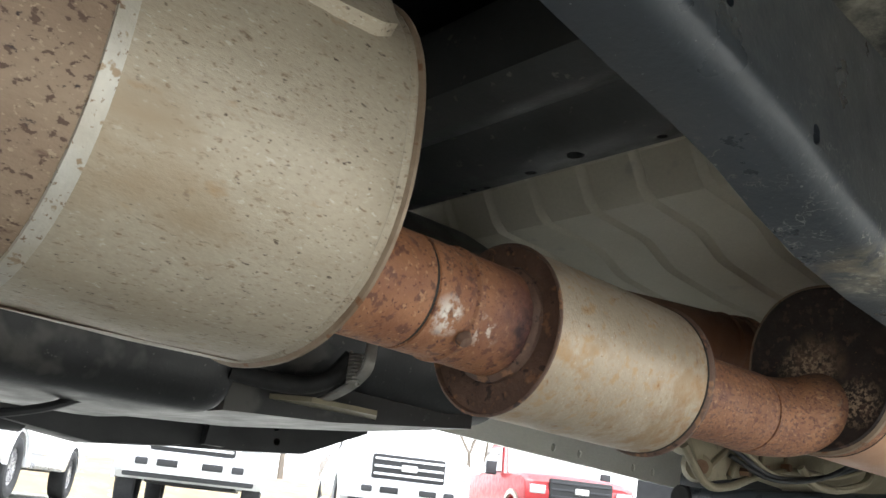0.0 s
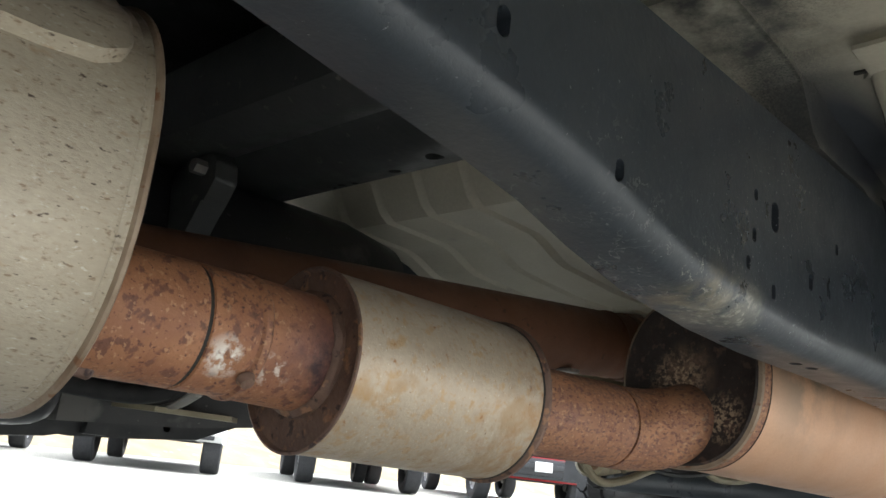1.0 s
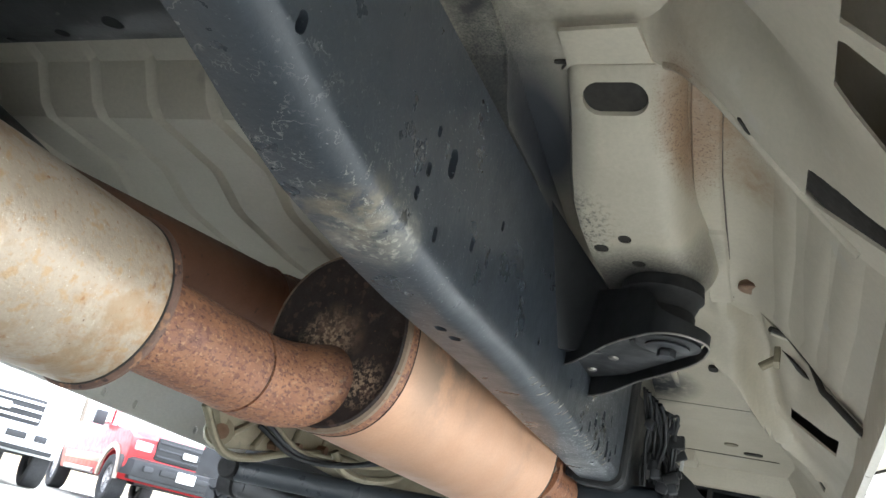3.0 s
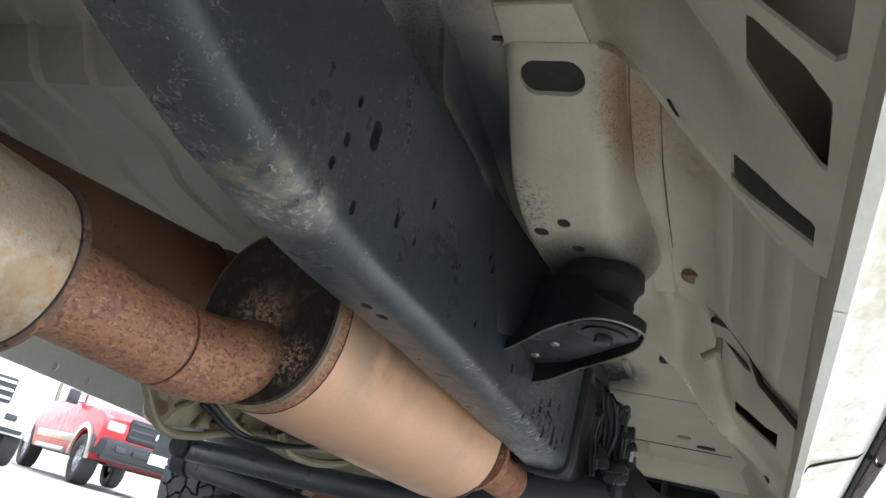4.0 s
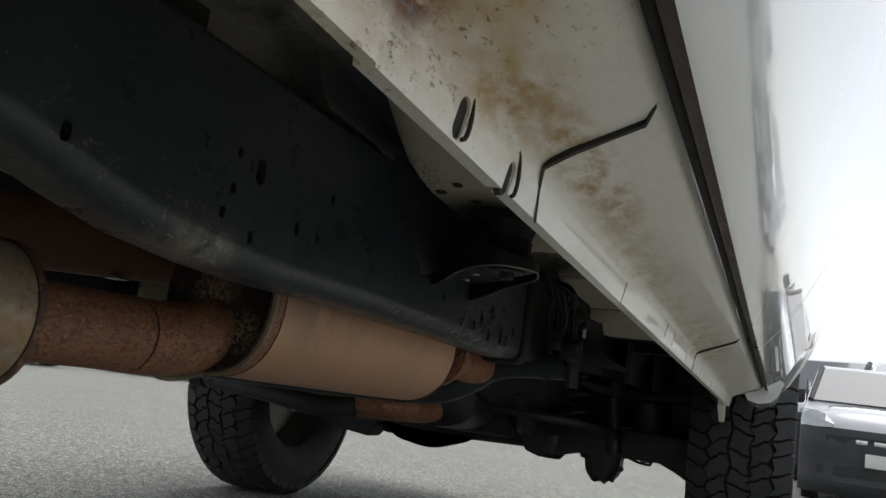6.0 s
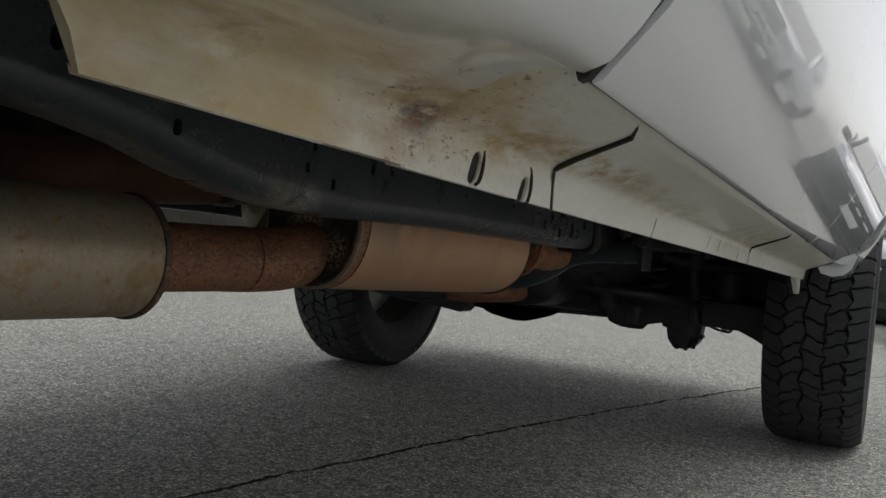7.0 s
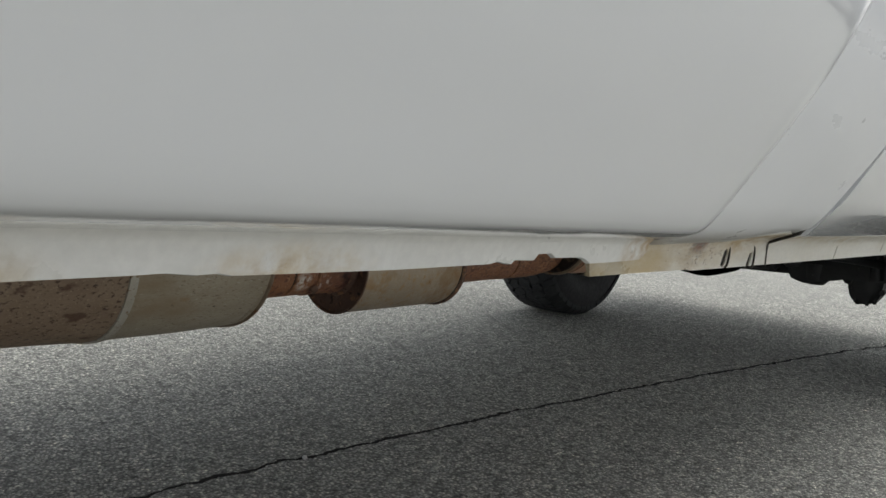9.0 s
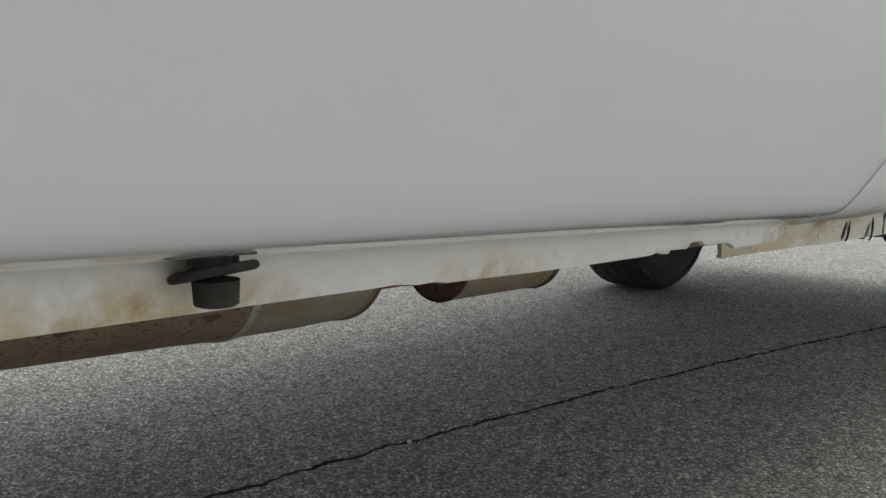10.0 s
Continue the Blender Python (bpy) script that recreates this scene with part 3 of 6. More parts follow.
part("crimp_ring", loft([[p + Vector((0, y + 0.0035 * noise.noise((p.x * 90, p.z * 90, 1)), 0)) for p in ring((PX + 0.002, 0.168, PZ - 0.002), r, None, 48)] for y, r in ((-0.003, 0.0475), (0.0, 0.0515), (0.006, 0.0525), (0.014, 0.0505))]), M_cap, front_pipe, "dark uneven crimp ring")
part("weld_dimple", tube([(PX + 0.036, 0.1, PZ - 0.033), (PX + 0.04, 0.1, PZ - 0.037)], [0.007, 0.005], 14), M_cap, front_pipe)

# exhaust: resonator
RA, RB = Vector((0.148, 0.175, 0.481)), Vector((0.155, 0.395, 0.478))
RD = (RB - RA).normalized()


def along_res(s, r):
    return ring(RA.lerp(RB, s), r, None, 64, 2.0, RD)


res = part("resonator", loft([along_res(s, r) for s, r in ((-0.016, 0.0745), (-0.010, 0.0754), (0.05, 0.0752), (0.5, 0.0755), (0.96, 0.0752), (0.985, 0.0745))], True, False), M_res, truck, "tan tarnished resonator can")
part("rear_cap", loft([along_res(s, r) for s, r in ((-0.008, 0.0745), (-0.012, 0.0765), (-0.022, 0.0768), (-0.026, 0.0748), (0.01, 0.071), (0.03, 0.06), (0.034, 0.04))]), M_cap, res, "dark rusted dished end cap")
part("front_groove", loft([along_res(s, r) for s, r in ((0.973, 0.0752), (0.975, 0.0757), (0.982, 0.0757), (0.986, 0.075))]), M_seam, res)
part("front_rim", loft([along_res(s, r) for s, r in ((0.978, 0.0745), (0.985, 0.0772), (0.995, 0.0785), (1.012, 0.0782), (1.016, 0.076), (1.006, 0.072), (1.010, 0.045))]), M_cap, res, "rolled rim with rust line")
part("drain_hole_rim", tube([(0.145, 0.182, 0.412), (0.145, 0.178, 0.4115)], [0.004, 0.0025], 12), M_seam, res)

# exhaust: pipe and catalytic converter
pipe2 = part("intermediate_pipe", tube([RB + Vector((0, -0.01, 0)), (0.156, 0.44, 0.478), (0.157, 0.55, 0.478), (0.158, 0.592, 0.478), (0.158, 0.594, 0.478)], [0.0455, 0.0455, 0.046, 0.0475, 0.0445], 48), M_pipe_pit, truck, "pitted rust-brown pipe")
part("joint_gap", tube([(0.158, 0.592, 0.478), (0.158, 0.598, 0.478)], [0.0452, 0.0452], 48), M_seam, pipe2)
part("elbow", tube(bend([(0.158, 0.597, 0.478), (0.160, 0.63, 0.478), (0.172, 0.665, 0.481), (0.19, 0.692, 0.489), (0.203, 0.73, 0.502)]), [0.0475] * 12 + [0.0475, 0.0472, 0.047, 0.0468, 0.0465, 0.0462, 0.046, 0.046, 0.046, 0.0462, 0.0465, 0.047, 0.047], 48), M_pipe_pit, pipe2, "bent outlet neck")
CA, CB = Vector((0.205, 0.695, 0.546)), Vector((0.246, 1.238, 0.536))
CD = (CB - CA).normalized()


def along_cat(s, a, c):
    return ring(CA.lerp(CB, s), a, c, 72, 2.2, CD)


cat = part("catalytic_converter", loft([along_cat(s, a, c) for s, a, c in ((0.046, 0.0925, 0.1045), (0.06, 0.0932, 0.1052), (0.2, 0.094, 0.106), (0.8, 0.094, 0.106), (0.985, 0.099, 0.105))]), M_shield, truck, "tan heat shield round the converter")
part("rear_end", loft([along_cat(s, a, c) for s, a, c in ((0.016, 0.091, 0.103), (0.004, 0.092, 0.104), (-0.004, 0.088, 0.1), (0.003, 0.08, 0.086), (0.007, 0.05, 0.055))]), M_catend, cat, "soot-black converter end with tan flakes")
part("rear_band", loft([along_cat(s, a, c) for s, a, c in ((0.014, 0.0925, 0.104), (0.03, 0.093, 0.1048), (0.0445, 0.0932, 0.105))]), M_pipe_pit, cat, "brown rusted band behind the end")
part("rear_lip", loft([along_cat(s, a, c) for s, a, c in ((0.0, 0.0905, 0.1025), (0.003, 0.0945, 0.1065), (0.012, 0.095, 0.107), (0.016, 0.0935, 0.1055), (0.014, 0.09, 0.1))], True, False), M_rim, cat, "rust-edged rear lip")
part("shield_seam", loft([along_cat(s, a, c) for s, a, c in ((0.0445, 0.09, 0.1), (0.0445, 0.0938, 0.1056), (0.0472, 0.0938, 0.1056), (0.0472, 0.09, 0.1))]), M_seam, cat)
part("front_rim", loft([along_cat(s, a, c) for s, a, c in ((0.975, 0.0925, 0.1045), (0.98, 0.0965, 0.1085), (0.995, 0.0965, 0.1085), (1.0, 0.098, 0.104), (0.99, 0.09, 0.095))]), M_seam, cat, "dark front seam")
part("front_cone", tube([CA.lerp(CB, 0.98), CA.lerp(CB, 1.06), CA.lerp(CB, 1.12), CA.lerp(CB, 1.2)], [0.09, 0.075, 0.052, 0.045], 48), M_pipe_pit, cat, "rust-brown front cone")
part("flange", tube([CA.lerp(CB, 1.19), CA.lerp(CB, 1.193), CA.lerp(CB, 1.22), CA.lerp(CB, 1.223)], [0.045, 0.07, 0.07, 0.045], 32), M_pipe, cat, "rusty pipe flange")
part("downpipe", tube(bend([CA.lerp(CB, 1.2), (0.27, 1.52, 0.52), (0.25, 1.68, 0.54), (0.2, 1.9, 0.6)]), 0.04, 32), M_pipe, cat)
for k, (dx, dz) in enumerate(((0.058, 0.0), (-0.02, -0.055), (-0.03, 0.05))):
    c = CA.lerp(CB, 1.18) + Vector((dx, 0, dz))
    part("flange_bolt", tube([c - Vector((0, 0.016, 0)), c + Vector((0, 0.04, 0))], 0.008, 6), M_bolt, cat)

# drive shaft
SA, SB = Vector((-0.14, -0.6, 0.50)), Vector((0.015, 0.83, 0.613))
shaft = part("driveshaft", tube([SA, SB], 0.0475, 48), M_shaft, truck, "red-brown painted drive shaft")
part("yoke", tube([SB, SB + Vector((0.002, 0.03, 0.003)), SB + Vector((0.005, 0.08, 0.004)), SB + Vector((0.01, 0.2, 0.006))], [0.05, 0.052, 0.035, 0.035], 32), M_cap, shaft, "dark rusty yoke")
part("balance_weight", box(0.022, 0.70, 0.556, 0.03, 0.02, 0.005, 0.001), M_steel, shaft)
part("tube_weld", tube([SB - Vector((0.003, 0.035, 0.002)), SB - Vector((0.002, 0.03, 0.002)), SB - Vector((0.001, 0.024, 0))], [0.0475, 0.0495, 0.0475], 48), M_shaft, shaft)

# frame rail on the passenger side: web with rounded lower corner, boxed
RAIL = [(-2.4, 0.64), (-0.9, 0.66), (-0.3, 0.645), (-0.05, 0.628), (0.03, 0.616), (0.128, 0.604), (0.19, 0.593), (0.25, 0.576), (0.326, 0.56), (0.43, 0.55), (0.53, 0.5465), (0.75, 0.548), (1.1, 0.542), (1.38, 0.536), (1.44, 0.536)]


def rail_loop(y, zb, side=1, xo=0.412, w=0.07, top=0.755):
    r = 0.025
    out = []
    for k in range(7):
        a = -math.pi / 2 + k * math.pi / 12
        out.append((xo - r + r * math.cos(a), zb + r + r * math.sin(a)))
    out += [(xo, top - 0.01), (xo - 0.01, top), (xo - w + 0.01, top), (xo - w, top - 0.01), (xo - w, zb + 0.004), (xo - w + 0.003, zb)]
    return [Vector((side * x, y, z)) for x, z in out]


rail = part("frame_rail", loft([rail_loop(y, z) for y, z in RAIL]), M_frame, truck, "black waxed frame rail, scuffed and scratched", 40)
holes = bmesh.new()
for cy, cz, w, h in ((0.213, 0.612, 0.010, 0.016), (0.456, 0.651, 0.015, 0.028), (0.416, 0.624, 0.008, 0.013), (0.406, 0.598, 0.008, 0.012), (0.418, 0.66, 0.007, 0.011),
                     (0.455, 0.584, 0.008, 0.014), (0.535, 0.611, 0.009, 0.016), (0.085, 0.66, 0.012, 0.02), (0.60, 0.66, 0.007, 0.012), (0.58, 0.61, 0.006, 0.01), (0.97, 0.60, 0.008, 0.014),
                     (1.155, 0.592, 0.016, 0.028), (1.207, 0.606, 0.018, 0.03), (1.12, 0.575, 0.01, 0.018), (1.2, 0.565, 0.012, 0.022), (1.267, 0.572, 0.018, 0.036), (1.3, 0.566, 0.012, 0.022), (1.27, 0.62, 0.01, 0.016), (1.34, 0.585, 0.012, 0.02)):
    prism(slot(cy, cz, w, h), 0.385, 0.43, "x", 0, holes)
for cx, cy in ((0.362, 0.205), (0.372, 0.6), (0.376, 0.63)):
    prism(slot(cx, cy, 0.012, 0.016), 0.5, 0.585, "z", 0, holes)
cut(rail, holes)
part("rail_end_collar", loft([rail_loop(y, z, 1, 0.418 + g, 0.085, 0.74) for y, z, g in ((1.4, 0.53, 0), (1.405, 0.527, 0.006), (1.425, 0.527, 0.006), (1.43, 0.53, 0))]), M_black, rail)
part("front_horn", loft([rail_loop(y, z, 1, x, 0.09, t) for y, z, x, t in ((1.43, 0.54, 0.40, 0.74), (1.8, 0.545, 0.42, 0.74), (2.3, 0.56, 0.46, 0.75), (3.3, 0.5, 0.46, 0.68))]), M_black, rail, "black front frame section")
scrape = random.Random(3)
for k in range(26):   # short pale scrapes on the lower corner
    y = 0.80 + 0.019 * k + scrape.uniform(-0.008, 0.008)
    zb = float(np.interp(y, [p for p, _ in RAIL], [h for _, h in RAIL]))
    a0, run = scrape.uniform(-0.9, -0.5), scrape.uniform(0.2, 0.45)
    arc = [(0.387 + 0.0252 * math.cos(a), y + 0.012 * q * scrape.uniform(0.6, 1.2), zb + 0.025 + 0.0252 * math.sin(a)) for q, a in ((q / 4, a0 + run * q / 4) for q in range(5))]
    part("scrape", tube(arc, [0.0003, 0.0007, 0.0008, 0.0006, 0.0002], 5), M_band, rail)
part("frame_rail", loft([rail_loop(y, z, -1, 0.43)[::-1] for y, z in RAIL + [(1.8, 0.545), (3.3, 0.52)]]), M_frame, truck, "black far-side frame rail")

# body mount on the rail
mount = part("body_mount_bracket", prism([(0.405, 0.93), (0.515, 0.815), (0.545, 0.79), (0.573, 0.79), (0.592, 0.812), (0.592, 0.84), (0.565, 0.905), (0.47, 1.03), (0.405, 1.075)], 0.637, 0.641, "z", 0.001), M_black, truck, "black triangular body mount bracket")
rim_pts = [(0.405, 0.925), (0.515, 0.812), (0.545, 0.787), (0.573, 0.786), (0.595, 0.81), (0.595, 0.842), (0.568, 0.908), (0.473, 1.034), (0.405, 1.08)]
wall = bmesh.new()
rim_line = bend([(x, y, h) for (x, y), h in zip(rim_pts, (0.085, 0.058, 0.028, 0.016, 0.013, 0.013, 0.014, 0.026, 0.05))], 5)
lows = [(p.x, p.y, 0.6265 - 0.016 * smooth(-p.x, -0.50, -0.41)) for p in rim_line]
ups = [(p.x, p.y, 0.628 + p.z) for p in rim_line]
inn = [(x * 0.985 + 0.5 * 0.015, y * 0.985 + 0.92 * 0.015, z) for x, y, z in ups]
inl = [(x * 0.985 + 0.5 * 0.015, y * 0.985 + 0.92 * 0.015, 0.634) for x, y, z in ups]
loft([lows, ups, inn, inl], False, False, wall)
part("bracket_wall", wall, M_black, mount)
part("worn_edge", tube(lows, 0.0013, 6), M_steel, mount, "worn bright lower edge")
part("gusset", loft([[(0.412, 0.735, 0.757), (0.412, 0.875, 0.62), (0.412, 0.93, 0.63), (0.412, 0.80, 0.757)], [(0.455, 0.895, 0.715), (0.455, 0.93, 0.635), (0.46, 0.95, 0.64), (0.46, 0.92, 0.715)]]), M_black, mount)
BX, BY = 0.548, 0.852
for name, r1, z1, z2, m_ in (("washer_plate", 0.038, 0.6315, 0.6370, M_black), ("washer", 0.026, 0.6275, 0.6315, M_greyp), ("bolt_head", 0.011, 0.618, 0.6275, M_greyp)):
    part(name, tube([(BX, BY, z1), (BX, BY, z1 + 0.001), (BX, BY, z2 - 0.001), (BX, BY, z2)], [r1 * 0.93, r1, r1, r1 * 0.93], 6 if name == "bolt_head" else 40), m_, mount)
for hx, hy in ((0.467, 0.948), (0.425, 1.02)):
    part("rivet", tube([(hx, hy, 0.6345), (hx, hy, 0.6370)], [0.006, 0.007], 16), M_steel, mount)
cushion = part("mount_cushion", tube([(BX - 0.016, BY + 0.012, z) for z in (0.634, 0.65, 0.655, 0.672, 0.676, 0.692, 0.696, 0.712)], [0.03, 0.036, 0.04, 0.042, 0.04, 0.046, 0.05, 0.048], 40), M_rubber, truck, "black rubber body mount cushion")

# cross members of the frame
xm = part("crossmember", loft([[(x, 0.145, 0.775), (x, 0.165, 0.735), (x, 0.2, 0.722), (x, 0.235, 0.728), (x, 0.262, 0.752), (x, 0.29, 0.752), (x, 0.318, 0.737), (x, 0.36, 0.735), (x, 0.392, 0.741), (x, 0.4, 0.748), (x, 0.4, 0.80), (x, 0.145, 0.80)] for x in (-0.44, -0.2, 0.1, 0.36)]), M_dusty, truck, "dark pressed cross member with holes")
xh = bmesh.new()
for cx, cy, r in ((-0.006, 0.375, 0.008), (0.075, 0.36, 0.011), (-0.09, 0.385, 0.005), (-0.11, 0.38, 0.005), (-0.13, 0.384, 0.004), (0.18, 0.375, 0.006)):
    tube([(cx, cy, 0.70), (cx, cy, 0.77)], r, 16, True, xh)
cut(xm, xh)
part("shock_bracket", prism([(-0.205, 0.60), (-0.208, 0.70), (-0.195, 0.722), (-0.165, 0.734), (-0.13, 0.730), (-0.112, 0.712), (-0.108, 0.69), (-0.125, 0.665), (-0.16, 0.63), (-0.18, 0.60)], 0.205, 0.235, "y", 0.004), M_dusty, xm)
part("bracket_bolt", tube([(-0.135, 0.207, 0.705), (-0.135, 0.190, 0.705)], 0.009, 6), M_steel, xm)
part("crossmember", loft([[(x, -0.32, 0.79), (x, -0.30, 0.73), (x, -0.2, 0.72), (x, -0.1, 0.735), (x, -0.08, 0.79)] for x in (-0.44, 0.36)]), M_dusty, truck, "dark cross member under the bed")
part("exhaust_hanger", tube(bend([(0.34, -0.03, 0.757), (0.27, -0.005, 0.738), (0.215, 0.015, 0.732), (0.15, 0.0, 0.738), (0.09, -0.03, 0.745)]), [0.012] * 8 + [0.015] * 17, 14), M_pipe, truck, "rusty exhaust hanger rod")

# floor pan with pressed ribs, stepping down towards the front
PAN = [(0.36, 0.835), (0.5, 0.824), (0.53, 0.815), (0.558, 0.772), (0.575, 0.761), (0.70, 0.758), (0.72, 0.752), (0.765, 0.733), (0.785, 0.729), (0.93, 0.72), (1.06, 0.722), (1.1, 0.76), (1.2, 0.77), (2.2, 0.80)]
groove_xs = [(-0.78, 0.0)]
for k in range(6, -1, -1):
    x = 0.22 - 0.09 * k
    groove_xs += [(x - 0.012, 0.0), (x - 0.003, 0.009), (x + 0.002, 0.011), (x + 0.006, 0.0)]
groove_xs.append((0.405, 0.0))
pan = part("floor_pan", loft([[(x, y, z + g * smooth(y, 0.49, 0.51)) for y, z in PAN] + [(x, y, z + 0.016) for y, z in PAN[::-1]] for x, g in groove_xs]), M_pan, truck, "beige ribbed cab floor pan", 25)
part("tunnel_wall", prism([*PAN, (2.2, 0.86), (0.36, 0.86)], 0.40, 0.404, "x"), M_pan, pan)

# underbody outboard of the rail
def on_plane(d):
    return lambda x, y: (x, y, d - x)


side_floor = [(-0.165, 0.835), (0.2, 0.835), (0.5, 0.834), (0.56, 0.826), (0.62, 0.81), (0.8, 0.782), (0.95, 0.755), (1.0, 0.75), (1.02, 0.772), (1.15, 0.785), (1.5, 0.79), (1.9, 0.775), (2.06, 0.74), (2.1, 0.66)]


def floor_drop(x):
    """How far the floor's outer edge comes down towards the sill."""
    return float(np.interp(x, (0.62, 0.65, 0.69, 0.73, 0.768), (0.0, 0.02, 0.06, 0.11, 0.15)))


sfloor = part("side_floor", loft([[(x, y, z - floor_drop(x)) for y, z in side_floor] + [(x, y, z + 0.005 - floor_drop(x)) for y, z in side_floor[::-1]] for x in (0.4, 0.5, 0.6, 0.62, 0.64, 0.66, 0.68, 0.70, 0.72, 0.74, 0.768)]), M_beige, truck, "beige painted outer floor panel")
part("overlap_tab", prism([(0.462, 0.498), (0.538, 0.495), (0.543, 0.549), (0.553, 0.556), (0.452, 0.56), (0.461, 0.551)], 0.817, 0.822, "z", 0.001), M_beige, sfloor)
column = part("mount_pillar", loft([[(a - 0.002, y, zt + 0.03), (a + 0.001, y, z + 0.009), (a + 0.004, y, z + 0.003), (a + 0.012, y, z), (c - 0.016, y, z), (c - 0.005, y, z + 0.003), (c + 0.004, y, z + 0.010), (c + 0.012, y, z + 0.022), (c + 0.022, y, zt + 0.03)] for y, z, zt, a, c in
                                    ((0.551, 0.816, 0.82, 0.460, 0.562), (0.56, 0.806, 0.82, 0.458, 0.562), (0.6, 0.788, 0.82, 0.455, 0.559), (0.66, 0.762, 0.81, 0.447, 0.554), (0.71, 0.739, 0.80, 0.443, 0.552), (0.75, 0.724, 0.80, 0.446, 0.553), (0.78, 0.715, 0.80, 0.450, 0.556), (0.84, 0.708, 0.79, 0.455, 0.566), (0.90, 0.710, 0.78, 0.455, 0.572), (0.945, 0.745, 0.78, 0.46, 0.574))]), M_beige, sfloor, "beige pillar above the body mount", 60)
ph = bmesh.new()
prism(slot(0.506, 0.581, 0.066, 0.036), 0.70, 0.85, "z", 0, ph)
for cx, cy, w in ((0.470, 0.774, 0.018), (0.499, 0.756, 0.016), (0.51, 0.802, 0.017)):
    prism(slot(cx, cy, w, 0.014), 0.69, 0.74, "z", 0, ph)
cut(column, ph)
# near-black fill just inside the pillar opening, standing in for its shade
cav = bmesh.new()
loft([[(x, y, z) for x, y in slot(0.506, 0.581, 0.0658, 0.0358)] for z in (0.84, 0.846)], True, True, cav)
loft([[(x, y, 0.806 - 0.45 * (y - 0.56) + h) for x, y in slot(0.506, 0.581, 0.0656, 0.0356)] for h in (0.005, 0.03)], True, True, cav)
part("cavity_shade", cav, M_seam, column)
# near-black discs inside the bolt holes, shade given as colour
for cx, cy, w in ((0.470, 0.774, 0.018), (0.499, 0.756, 0.016), (0.51, 0.802, 0.017)):
    part("hole_shade", loft([[(x, y, float(np.interp(y, (0.75, 0.78, 0.84), (0.724, 0.715, 0.708))) + h) for x, y in slot(cx, cy, w - 0.0004, 0.0136)] for h in (0.0012, 0.012)]), M_seam, column)
part("joint_strip", loft([[(a, y, z + 0.004), (a + 0.004, y, z - 0.005), (a + 0.030, y, z - 0.004), (a + 0.033, y, z - 0.001), (a + 0.033, y, z + 0.004)] for y, z, a in ((0.57, 0.824, 0.575), (0.62, 0.810, 0.571), (0.73, 0.793, 0.566), (0.826, 0.778, 0.566), (0.83, 0.774, 0.567), (1.0, 0.751, 0.570))]), M_beige, sfloor)
part("joint_line", tube([(a + 0.0335, y, z - 0.0005) for y, z, a in ((0.60, 0.814, 0.572), (0.73, 0.793, 0.566), (0.83, 0.776, 0.567), (0.99, 0.752, 0.570))], 0.0009, 6), M_hem, sfloor)
part("drain_plug", tube([(0.628, 0.95, 0.757), (0.628, 0.95, 0.7505), (0.628, 0.95, 0.749), (0.628, 0.95, 0.7515)], [0.018, 0.018, 0.0165, 0.013], 24), M_bolt, sfloor, "round rusty drain plug")
for x0 in (0.665, 0.70, 0.73):
    part("floor_swage", loft([[(x0 + dx, y, z + h - floor_drop(x0 + dx)) for dx, h in ((-0.016, 0.001), (-0.008, -0.003), (0.0, -0.0045), (0.008, -0.003), (0.016, 0.001))] for y, z in ((0.6, 0.815), (0.8, 0.782), (0.985, 0.752))]), M_beige, sfloor)

BEAM_Z = ((0.40, 0.54, 0.565, 0.59, 0.62, 0.775), (0.8225, 0.8225, 0.805, 0.7825, 0.752, 0.597))
BEAM_Y = ((0.40, 0.552, 0.57, 0.595, 0.63, 0.687, 0.73, 0.755, 0.775), (0.552, 0.552, 0.536, 0.53, 0.537, 0.558, 0.569, 0.561, 0.535))


def pressed_beam(xs, height, front, hollow, rear=0.1, steps=26, lip=0.03, reach=0.16):
    """A pressed cross beam: a rounded hollow runs behind its front lip. hollow(x) is its depth."""
    rows = []
    for x in xs:
        z0, y1, deep = height(x), front(x), hollow(x)
        row = []
        for k in range(steps):
            y = rear + (y1 - rear) * (k / (steps - 1)) ** 0.8
            q = min(1.0, max(0.0, (y1 - lip - y) / reach))
            row.append((x, y, z0 + deep * math.sin(math.pi * q) ** 2))
        rows.append(row + [(a, b, c + 0.004) for a, b, c in row[::-1]])
    return loft(rows)


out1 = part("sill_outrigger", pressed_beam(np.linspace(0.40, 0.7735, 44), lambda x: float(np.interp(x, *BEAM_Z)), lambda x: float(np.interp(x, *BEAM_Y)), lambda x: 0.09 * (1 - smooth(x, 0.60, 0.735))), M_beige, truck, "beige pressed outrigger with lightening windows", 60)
ow = bmesh.new()
for outline in ([(0.688, 0.510), (0.750, 0.485), (0.7530, 0.488), (0.7530, 0.520), (0.690, 0.556), (0.687, 0.552)],
                [(0.701, 0.322), (0.705, 0.319), (0.734, 0.320), (0.752, 0.331), (0.7545, 0.404), (0.750, 0.405), (0.713, 0.380), (0.701, 0.368)],
                [(0.701, 0.20), (0.755, 0.20), (0.755, 0.287), (0.750, 0.297), (0.742, 0.299), (0.701, 0.305)]):
    prism(outline, 0.5, 0.9, "z", 0, ow)
cut(out1, ow)
# near-black sheet close behind the lower window, standing in for its shade
part("interior_shade", plate([(0.686, 0.47), (0.765, 0.46), (0.765, 0.62), (0.686, 0.62)], [], on_plane(1.412), 0.003), M_seam, out1)
part("inner_web", plate([(0.60, 0.08), (0.772, 0.08), (0.772, 0.45), (0.60, 0.45)], [], on_plane(1.50), 0.003), M_beige, out1)

